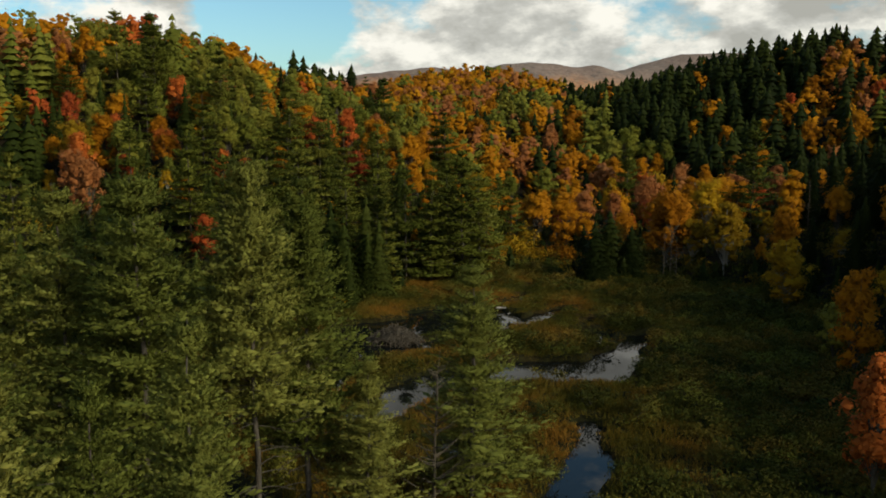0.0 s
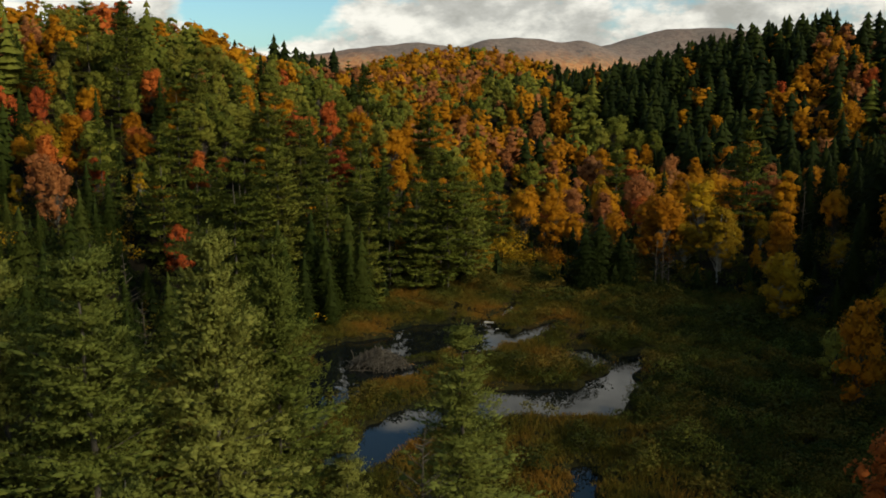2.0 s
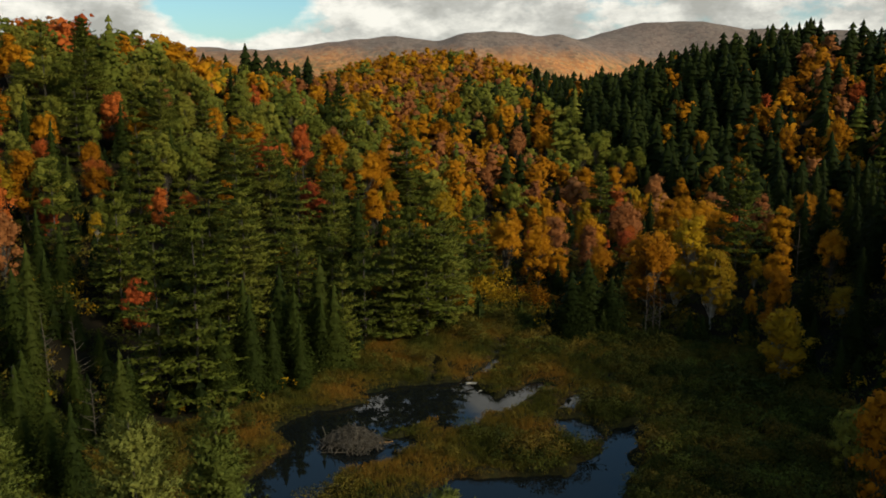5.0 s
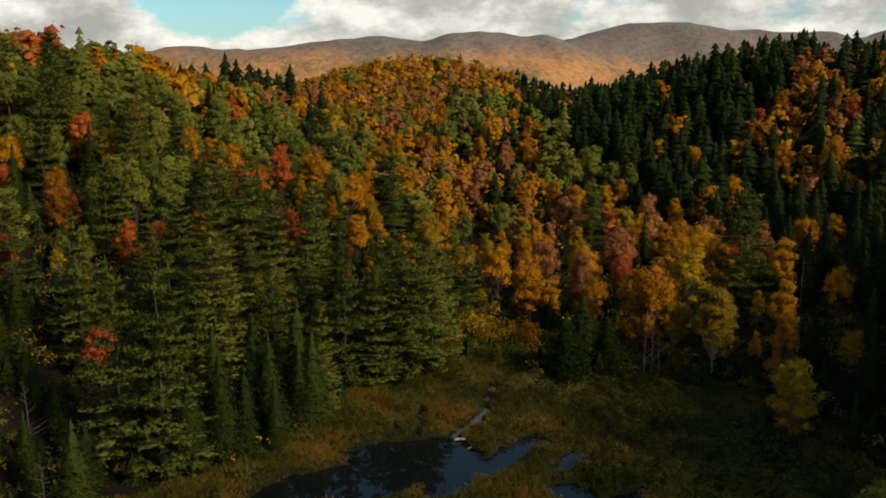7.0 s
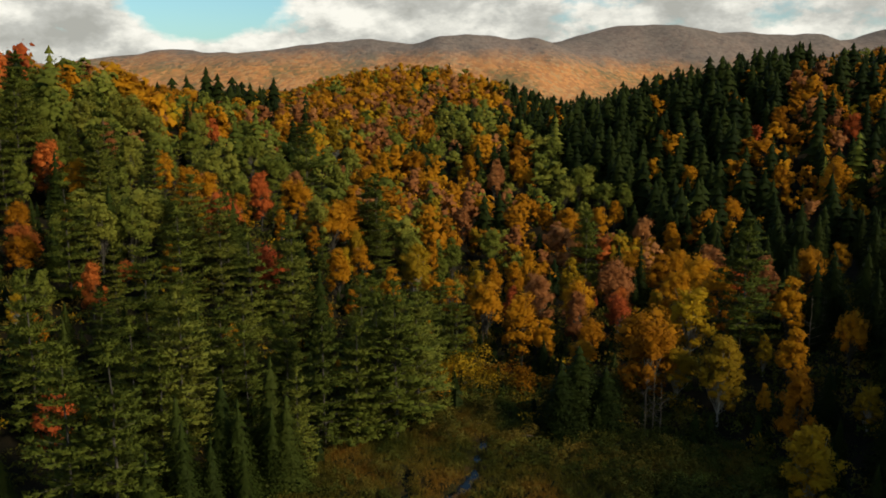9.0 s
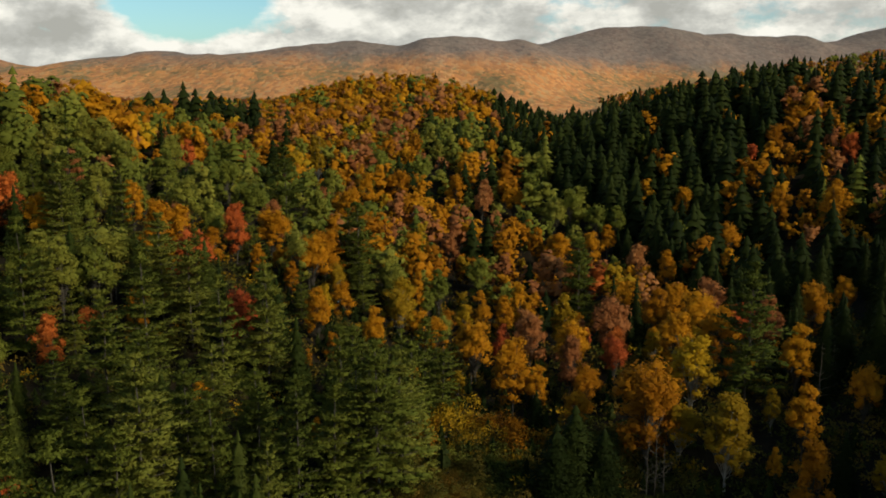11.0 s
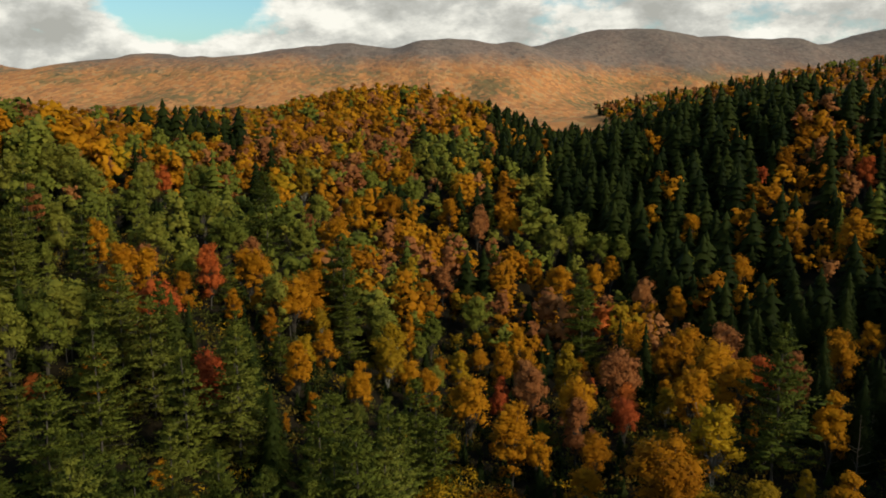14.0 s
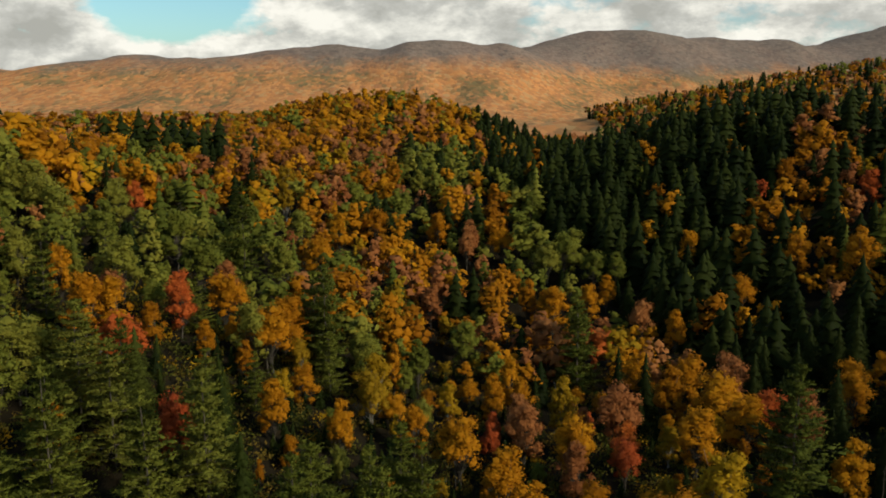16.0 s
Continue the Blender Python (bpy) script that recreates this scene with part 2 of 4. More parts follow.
WATERS = [  # reaches of open water: from x, y to x, y, half width
    (-15.6, 101.0, -11.5, 116.5, 4.0), (-14.5, 116.0, -3.0, 124.5, 5.0), (-7.5, 127.0, 0.5, 129.5, 3.0), (1.2, 119.5, 2.6, 128.0, 2.5),
    (0.7, 131.5, 5.2, 140.0, 0.7), (5.0, 123.5, 11.6, 132.0, 1.6), (-14.6, 93.0, -14.4, 103.0, 1.8), (-9.0, 108.5, -4.6, 113.0, 1.8),
    (13.8, 124.2, 16.8, 128.4, 0.9), (13.9, 119.0, 15.2, 116.2, 2.1),
    (-8.6, 86.0, -4.2, 94.5, 2.4), (-4.2, 95.5, 3.3, 101.2, 3.2), (3.3, 101.2, 13.0, 102.2, 4.1), (13.0, 102.2, 17.0, 107.8, 2.8),
    (17.0, 108.5, 19.9, 116.8, 1.5), (19.9, 116.8, 23.0, 120.2, 0.8), (11.5, 86.2, 10.6, 78.0, 0.9), (10.8, 78.0, 8.6, 69.5, 2.0), (-7.2, 93.5, -7.8, 85.0, 1.5),
    (-2.4, 131.0, -2.8, 141.0, 0.35), (5.2, 140.0, 7.2, 151.5, 0.2), (-1.0, 79.5, 1.0, 77.0, 1.2),
]
MARSH_EDGE = [(-42, 100), (-36, 111), (-24, 122), (-18, 132), (-11.5, 150), (0, 154), (7, 162), (16, 153), (31, 149), (40, 148), (45, 139),
              (48, 120), (45, 100), (43, 85), (42, 60), (20, 42), (0, 60), (-14, 70), (-30, 86)]


def fade(a, b, v):
    s = np.clip((v - a) / (b - a), 0, 1)
    return s * s * (3 - 2 * s)


@functools.lru_cache(None)
def swells(size, seed):
    r = np.random.RandomState(seed)
    rows = [(r.uniform(0, math.tau), math.tau / (size * r.uniform(0.5, 1.6)), r.uniform(0, math.tau)) for i in range(7)]
    return [(math.cos(a) * k, math.sin(a) * k, p) for a, k, p in rows]


def waves(x, y, size, seed):
    """Smooth uneven waves about -1 to 1, of that size in metres."""
    z = 0.0 * x
    for u, v, p in swells(size, seed):
        z = z + np.sin(x * u + y * v + p)
    return z / 3.2


def inside(x, y, pts=MARSH_EDGE):
    """True within an outline, as a rule that of the marsh."""
    hit = np.zeros(np.shape(x), bool)
    for (ax, ay), (bx, by) in zip(pts, pts[1:] + pts[:1]):
        cross = (ay > y) != (by > y)
        hit ^= cross & (x < (bx - ax) * (y - ay) / (by - ay + 1e-9) + ax)
    return hit


def shore(x, y):
    """Metres from the nearest open water; negative on it."""
    d = np.full(np.shape(x), 1e3)
    for ax, ay, bx, by, r in WATERS:
        ux, uy = bx - ax, by - ay
        k = np.clip(((x - ax) * ux + (y - ay) * uy) / (ux * ux + uy * uy), 0, 1)
        d = np.minimum(d, np.hypot(x - ax - k * ux, y - ay - k * uy) - r)
    return d + 0.35 * waves(x, y, 5.0, 3) + 0.25 * waves(x, y, 1.9, 4)


def ground(x, y):
    x, y = np.asarray(x, float), np.asarray(y, float)
    z = 0.0 * x
    for cx, cy, sx, sy, turn, high in HILLS:
        c, s = math.cos(radians(turn)), math.sin(radians(turn))
        u, v = (x - cx) * c + (y - cy) * s, -(x - cx) * s + (y - cy) * c
        z = z + high * np.exp(-0.5 * ((u / sx) ** 2 + (v / sy) ** 2))
    near = np.hypot(x - 5, y - 100)
    z = np.maximum(z, -0.1) * fade(35, 75, near)
    z = z + 0.45 + (0.18 * waves(x, y, 7, 1) + 0.12 * waves(x, y, 2.5, 2))
    z = z - 1.3 * fade(0.5, -0.7, shore(x, y))
    # the valley falls away behind the hills and rises to the ranges
    z = z - 12 * fade(560, 1500, y)
    far = 0.0 * x
    for cx, cy, sx, sy, high in RANGES:
        far = far + high * np.exp(-0.5 * (((x - cx) / sx) ** 2 + ((y - cy) / sy) ** 2))
    far = far + fade(1500, 2600, y) * (14 * waves(x, y * 0.35, 420, 5) + 6 * waves(x, y * 0.5, 190, 6))
    return z + far


# ---- mesh tools ----
def mesh_of(name, verts, faces, mats, index=None, tint=None, smooth=False, normals=None):
    """A mesh from arrays; all faces have the same number of corners."""
    verts, faces = np.asarray(verts, np.float32), np.asarray(faces, np.int32)
    me = bpy.data.meshes.new(name)
    n, k = faces.shape
    me.vertices.add(len(verts))
    me.vertices.foreach_set("co", verts.ravel())
    me.loops.add(n * k)
    me.loops.foreach_set("vertex_index", faces.ravel())
    me.polygons.add(n)
    me.polygons.foreach_set("loop_start", np.arange(0, n * k, k, dtype=np.int32))
    for m in mats:
        me.materials.append(m)
    if index is not None:
        me.polygons.foreach_set("material_index", np.asarray(index, np.int32))
    if tint is not None:
        me.attributes.new("tint", "FLOAT", "POINT").data.foreach_set("value", np.asarray(tint, np.float32))
    me.update(calc_edges=True)
    if smooth:
        me.polygons.foreach_set("use_smooth", np.ones(n, bool))
    if normals is not None:
        me.polygons.foreach_set("use_smooth", np.ones(n, bool))
        me.normals_split_custom_set_from_vertices(np.asarray(normals, np.float32))
    return me


def part(name, mesh, parent, label=""):
    ob = new(name, mesh)
    ob.parent = parent
    return tagged(ob, label)


def unit(v):
    return v / np.maximum(np.linalg.norm(v, axis=-1, keepdims=True), 1e-9)


def leaves(c, along, length, width, r, swell, level=0.6, hug=0.0):
    """Three-cornered leaf clumps at c, pointing along; swell: the way out of the crown, which shades the crown as one soft body."""
    n = len(c)
    along = unit(along)
    side = unit(np.cross(along, unit(r.normal(size=(n, 3)) * (1 - 0.8 * hug) + np.array([0, 0, level]) * (1 - hug) + 1.2 * hug * unit(swell))))
    length, width = np.broadcast_to(length, n)[:, None], np.broadcast_to(width, n)[:, None]
    flip = np.sign((np.cross(along, -side) * swell).sum(1, keepdims=True) + 1e-6)
    side = side * flip
    v = np.stack([c - along * length * 0.45 + side * width * 0.5, c + along * length * 0.65, c - along * length * 0.45 - side * width * 0.5], 1)
    return v.reshape(-1, 3), np.repeat(unit(swell), 3, 0)


OCTA = (np.array([(1, 0, 0), (-1, 0, 0), (0, 1, 0), (0, -1, 0), (0, 0, 1), (0, 0, -1)], float),
        [(0, 2, 4), (2, 1, 4), (1, 3, 4), (3, 0, 4), (2, 0, 5), (1, 2, 5), (3, 1, 5), (0, 3, 5)])


def clumps(c, axes, r, form, out, uneven=0.2, round_off=0.8):
    """The dense inner foliage: uneven bodies round the points c, with half axes (n, 3, 3); out: the way out of the crown at each."""
    corners, faces = form
    n, k = len(c), len(corners)
    local = corners[None] * r.uniform(1 - uneven, 1 + uneven, (n, k, 1))
    way = np.einsum("nkj,njd->nkd", local, axes)
    v = c[:, None] + way
    w = unit(unit(way) * round_off + out[:, None] * (1.4 - round_off) + np.array([0, 0, 0.3]) + r.normal(0, 0.12, (n, k, 3)))
    f = np.array([t if np.dot(np.cross(corners[t[1]] - corners[t[0]], corners[t[2]] - corners[t[0]]), corners[t[0]]) > 0 else (t[0], t[2], t[1]) for t in faces])
    return v[:, f].reshape(-1, 3), w[:, f].reshape(-1, 3)


def both(*crowns):
    return np.concatenate([v for v, _ in crowns]), np.concatenate([w for _, w in crowns])


def leaf_faces(n):
    return np.arange(3 * n).reshape(n, 3)


def tube(points, radii, sides=5):
    """A tapered limb along points: vertices and four-cornered faces."""
    points, radii = np.asarray(points, float), np.asarray(radii, float)
    way = unit(np.gradient(points, axis=0))
    ref = np.where(abs(way[:, 2:]) > 0.9, np.array([[1.0, 0, 0]]), np.array([[0, 0, 1.0]]))
    a = unit(np.cross(way, ref))
    b = np.cross(way, a)
    ang = np.arange(sides) * math.tau / sides
    ring = points[:, None] + radii[:, None, None] * (np.cos(ang)[None, :, None] * a[:, None] + np.sin(ang)[None, :, None] * b[:, None])
    v = ring.reshape(-1, 3)
    i, j = np.meshgrid(np.arange(len(points) - 1), np.arange(sides), indexing="ij")
    k = (j + 1) % sides
    f = np.stack([i * sides + j, i * sides + k, (i + 1) * sides + k, (i + 1) * sides + j], -1).reshape(-1, 4)
    return v, f


def join(pieces):
    vs, fs, off = [], [], 0
    for v, f in pieces:
        vs.append(v)
        fs.append(f + off)
        off += len(v)
    return np.concatenate(vs), np.concatenate(fs)


# ---- trees ----
UP = np.array([0, 0, 1.0])


def stem_line(high, lean, wobble, r):
    hz = np.linspace(0, 1, 8)
    axis = np.stack([lean[0] * hz ** 2, lean[1] * hz ** 2, hz * high * 0.985], 1)
    axis[1:-1, :2] += r.normal(0, wobble * high, (6, 2))
    return hz, axis


def conifer(seed, high, spread, bare, whorls, per, plumes, tuft, size, rise, droop, lumpy, dead=0, limb_sides=3, slim=0.4, level=2.2, flat=0.16, hug=0.5, plump=1.0, brush=8, full=0.78, core=0.8):
    """Trunk, limbs and crown. Each limb bears plumes of needles, each plume a tuft of sprays.
    rise: how steeply upper limbs climb; droop: how far the lower ones sink; lumpy: how uneven their lengths are."""
    r = np.random.RandomState(seed)
    hz, axis = stem_line(high, r.uniform(-0.015, 0.015, 2) * high, 0.004, r)
    wood = [tube(axis, 0.0075 * high * (1 - hz) ** 0.8 + 0.02, 7)]
    cs, ds, ns, inner = [], [], [], []

    def at(h):
        return np.array([np.interp(h, axis[:, 2], axis[:, i]) for i in range(3)])

    def plume(mid, way, long, wide, flat, out, n):
        """Twigs in a soft flattened body round each of the points mid, every twig a brush of needle sprays."""
        k, m = len(mid), max(2, n // brush)
        g = np.clip(r.normal(0, 1, (k, m, 3)), -1.8, 1.8)
        way = unit(way)
        across = unit(np.cross(way, UP))
        top = np.cross(across, way)
        long = np.broadcast_to(long, k)[:, None, None]
        off = g[..., :1] * way[:, None] * long * 0.40 + g[..., 1:2] * across[:, None] * long * wide + g[..., 2:] * top[:, None] * long * flat
        twig = unit(way[:, None] * 0.8 + unit(off) * 0.7 + UP * 0.45 * (rise + 0.2) + r.normal(0, 0.22, off.shape))
        tone = unit(off) * 0.45 + UP * 0.65 + out * 0.35 + r.normal(0, 0.20, off.shape)
        spray = unit(twig[:, :, None] * 0.75 + unit(r.normal(size=(k, m, brush, 3))) * 0.75)
        base = (mid[:, None] + off)[:, :, None] + twig[:, :, None] * size * r.uniform(-0.6, 1.0, (k, m, brush, 1)) * 1.1
        cs.append((base + spray * size * 0.45).reshape(-1, 3))
        ds.append(spray.reshape(-1, 3))
        ns.append((tone[:, :, None] + spray * 0.30 + r.normal(0, 0.14, spray.shape)).reshape(-1, 3))
        body = long * core
        axes = np.stack([way * body[:, 0] * 0.62, -across * body[:, 0] * wide * 1.5, top * body[:, 0] * max(flat, 0.1) * 1.15], 1)
        inner.append(clumps(mid - UP * 0.04, axes, r, OCTA, np.broadcast_to(unit(out + UP), mid.shape), 0.3))


    levels = np.linspace(bare, 0.96, whorls) + r.normal(0, 0.25 / whorls, whorls)
    turn = 0.0
    for lev in levels:
        k = np.clip((lev - bare) / (1 - bare), 0, 1)
        shape = min(1.0, 0.8 + k) * (1 - k) ** full
        turn += 2.4
        for i in range(per):
            if r.rand() < lumpy * 0.14:
                continue
            reach = max(0.35, spread * shape * (r.uniform(1 - lumpy, 1.0) + (0.45 * lumpy if r.rand() < 0.2 else 0.0)))
            a = turn + i * math.tau / per + r.normal(0, 0.3)
            out, side = np.array([math.cos(a), math.sin(a), 0]), np.array([-math.sin(a), math.cos(a), 0])
            slope = rise * (0.1 + 0.9 * k) - droop * (1 - k) + r.normal(0, 0.07)
            root = at(lev * high)
            s = np.linspace(0, 1, 4 if limb_sides > 3 else 2)
            wood.append(tube(root + reach * (s[:, None] * out + (slope * s + 0.2 * rise * s ** 2)[:, None] * UP), (0.010 + 0.010 * reach) * (1.05 - s), limb_sides))
            n = max(2, int(round(plumes * (0.25 + 0.75 * reach / spread))))
            q = np.clip(np.linspace(0.12, 1.0, n) + r.normal(0, 0.04, n), 0.06, 1.02)
            off = r.uniform(-1, 1, n) * reach * 0.36 * np.clip(1.15 - q, 0.15, 0.8)
            mid = root + reach * (q[:, None] * out + (slope * q + 0.2 * rise * q ** 2)[:, None] * UP) + off[:, None] * side + UP * r.normal(0, 0.04, n)[:, None] * reach
            way = out + side * np.sign(off)[:, None] * r.uniform(0.1, 0.9, n)[:, None] + UP * (slope + 0.35 * rise)
            plume(mid, way, plump * (0.16 * reach + 0.45) * r.uniform(0.75, 1.2, n), 0.30, flat, out, tuft)
    tip = at(high * 0.985)
    plume(np.stack([tip - UP * high * 0.02, tip - UP * high * 0.05]), np.stack([UP + 0.05, UP + np.array([0.1, -0.1, 0])]), high * 0.05, 0.25, 0.25, UP, tuft)
    for i in range(dead):
        h, a = r.uniform(0.12, bare + 0.12) * high, r.uniform(0, math.tau)
        reach = spread * r.uniform(0.3, 0.7)
        s = np.linspace(0, 1, 5)
        line = at(h) + reach * np.stack([s * math.cos(a), s * math.sin(a), 0.25 * s - 0.35 * s ** 2 + r.normal(0, 0.02, 5)], 1)
        wood.append(tube(line, 0.035 * (1.05 - s) + 0.006, 4))
        for j in range(3):
            p = line[2 + j % 3]
            d = np.array([math.cos(a + r.normal(0, 0.8)), math.sin(a + r.normal(0, 0.8)), r.normal(0, 0.25)]) * reach * 0.3
            wood.append(tube(np.array([p, p + d * 0.5, p + d]), [0.014, 0.01, 0.004], 3))
    c = np.concatenate(cs)
    l = size * r.uniform(0.7, 1.3, len(c))
    return wood, both(leaves(c, np.concatenate(ds), l, l * slim, r, np.concatenate(ns), level, hug), *inner)


def skirts(r, high, bare, spread, taper, tiers, points, droop, ragged):
    """The limbs of a pointed conifer, tier on tier: each tier a drooping star of uneven boughs."""
    vs, ws = [], []
    for i in range(tiers):
        k = (i + r.uniform(-0.2, 0.2)) / tiers
        k = min(max(k, 0), 0.97)
        rad = spread * (1 - k) ** taper * min(1, 0.6 + 4 * k) * r.uniform(0.8, 1.18)
        p = max(4, int(round(points * (1 - 0.5 * k))))
        a = (np.arange(2 * p) + r.uniform(-0.35, 0.35, 2 * p)) * math.pi / p + r.uniform(0, 6)
        reach = rad * np.where(np.arange(2 * p) % 2, 0.66, 1.0) * r.uniform(1 - ragged, 1 + ragged, 2 * p)
        z = high * (bare + (1 - bare) * k)
        step = high * (1 - bare) / tiers
        ring = np.stack([np.cos(a) * reach, np.sin(a) * reach, z - droop * reach + r.uniform(-0.12, 0.12, 2 * p) * step], 1)
        head = np.array([0, 0, z + step * 1.15])
        way = unit(np.stack([np.cos(a), np.sin(a), np.full(2 * p, 0.55)], 1) + r.normal(0, 0.2, (2 * p, 3)))
        nxt = np.roll(np.arange(2 * p), -1)
        vs.append(np.stack([np.broadcast_to(head, ring.shape), ring, ring[nxt]], 1).reshape(-1, 3))
        ws.append(np.stack([unit(way + way[nxt] + UP * 0.4), way, way[nxt]], 1).reshape(-1, 3))
    return np.concatenate(vs), np.concatenate(ws)


def spire(seed, high, spread, bare, count, size, taper, ragged, droop, tiers=9, points=8, inner=1.0):
    """A conifer's crown: tiers of drooping boughs that close into a pointed cone, with sprays over them."""
    r = np.random.RandomState(seed)
    k = 1 - np.sqrt(1 - r.uniform(0, 0.985, count))
    j = np.floor(k * tiers).astype(int)
    within = k * tiers - j
    a = r.uniform(0, math.tau, count)
    swing = r.uniform(0, math.tau, (2, tiers + 1))
    uneven = 1 + ragged * (0.6 * np.sin(2 * a + swing[0][j]) + 0.5 * np.sin(5 * a + swing[1][j]))
    rad = spread * (1 - k) ** taper * (1.12 - 0.5 * within) * uneven * r.uniform(0.45, 1.0, count) ** 0.5
    rad *= np.clip(0.55 + k * 4, 0, 1)
    out = np.stack([np.cos(a), np.sin(a), 0 * a], 1)
    c = out * rad[:, None] + UP * (high * (bare + (1 - bare) * k) - droop * 0.6 * rad)[:, None]
    d = out * 0.8 - UP * droop + r.normal(0, 0.3, (count, 3))
    w = out * 0.80 + UP * 0.55 + (within - 0.5)[:, None] * UP * 0.6 + r.normal(0, 0.28, (count, 3))
    l = size * r.uniform(0.7, 1.25, count) * (0.45 + 0.55 * (1 - k))
    tip = np.array([[0, 0, high * (0.95 + 0.012 * i)] for i in range(4)])
    c, d, w = np.concatenate([c, tip]), np.concatenate([d, r.normal(0, 0.2, (4, 3)) + UP]), np.concatenate([w, r.normal(0, 0.5, (4, 3)) + UP * 0.4])
    l = np.concatenate([l, np.full(4, size * 0.5)])
    return [], both(leaves(c, d, l, l * 0.62, r, w, 0.3, 0.6), skirts(r, high, bare, spread * inner, taper, tiers, points, droop, ragged))


def broadleaf(seed, high, spread, bare, lobes, per, size, stems=1, hug=0.55, big=1.0, loose=0.25, sprigs=4, sprig=0.6):
    """A crown of uneven lobes on forking limbs."""
    r = np.random.RandomState(seed)
    wood, cs, ds, ws, hubs, rads = [], [], [], [], [], []
    mid, half = high * (bare + 1) / 2, high * (1 - bare) / 2
    fork = high * bare * r.uniform(0.8, 1.1)
    s = np.linspace(0, 1, 5)
    for k in range(stems):
        foot = r.normal(0, 0.25, 2) if stems > 1 else np.zeros(2)
        head = r.normal(0, 0.16 * spread * (1 + stems / 2), 2)
        line = np.stack([foot[0] + (head[0] - foot[0]) * s ** 1.5, foot[1] + (head[1] - foot[1]) * s ** 1.5, s * high * 0.88], 1)
        line[1:-1, :2] += r.normal(0, 0.05, (3, 2))
        wood.append(tube(line, (0.011 * high) / stems ** 0.5 * (1.02 - s) + 0.012, 6))
    for i in range(lobes):
        u = unit(r.normal(size=3) + np.array([0, 0, 0.45]))
        q = r.uniform(0.3, 0.9)
        c = np.array([u[0] * spread * q, u[1] * spread * q, mid + u[2] * half * q])
        c[:2] *= 1.0 - 0.42 * max(0, u[2])
        rad = spread * r.uniform(0.20, 0.38) * big
        root = np.array([0, 0, min(c[2] - 0.3, fork + r.uniform(0, 0.35) * high * (1 - bare))])
        bend = (root + c) / 2 + r.normal(0, 0.1, 3) + np.array([0, 0, -0.05 * high])
        wood.append(tube(np.array([root, bend, c + unit(c - bend) * rad * 0.4]), [0.0045 * high, 0.003 * high, 0.006], 3))
        hubs.append(c), rads.append(rad)
        n = int(per * r.uniform(0.6, 1.3))
        w = unit(r.normal(size=(n, 3)) + np.array([0, 0, 0.25]))
        p = c + w * rad * (r.uniform(loose, 1.0, n) ** 0.5 * r.uniform(0.85, 1.1 + 0.2 * (loose < 0.5), n))[:, None] * np.array([1, 1, 0.9])
        ws.append(w)
        cs.append(p), ds.append(unit(np.cross(w, r.normal(size=(n, 3)))) + w * 0.35 + np.array([0, 0, -0.15]))
    c, d = np.concatenate(cs), np.concatenate(ds)
    l = size * r.uniform(0.6, 1.35, len(c))
    hub = np.array([0, 0, mid - 0.3 * half])
    out = unit(np.concatenate(ws) * 0.45 + unit(c - hub) * 0.75 + np.array([0, 0, 0.40]) + r.normal(0, 0.28, c.shape))
    hubs, rads = np.array(hubs), np.array(rads)
    axes = np.eye(3)[None] * (rads * 0.55)[:, None, None]
    # sprigs: many small leafy bodies over the lobes
    hubs2, rads2 = np.repeat(hubs, sprigs, 0), np.repeat(rads, sprigs)
    n = len(hubs2)
    w = unit(r.normal(size=(n, 3)) + np.array([0, 0, 0.3]))
    at = hubs2 + w * (rads2 * r.uniform(0.45, 1.08, n))[:, None]
    t1 = unit(np.cross(w, r.normal(size=(n, 3))))
    body = (sprig * r.uniform(0.6, 1.35, n))[:, None]
    lean = unit(w * 0.55 + unit(at - hub) * 0.65 + r.normal(0, 0.16, (n, 3)))
    small = clumps(at, np.stack([t1 * body, np.cross(w, t1) * body * r.uniform(0.6, 1.0, (n, 1)), w * body * 0.55], 1), r, OCTA, lean, 0.45, 0.45)
    return wood, both(leaves(c, d, l, l * 0.85, r, out, 0.3, hug), clumps(hubs, axes, r, OCTA, unit(hubs - hub), 0.28), small)


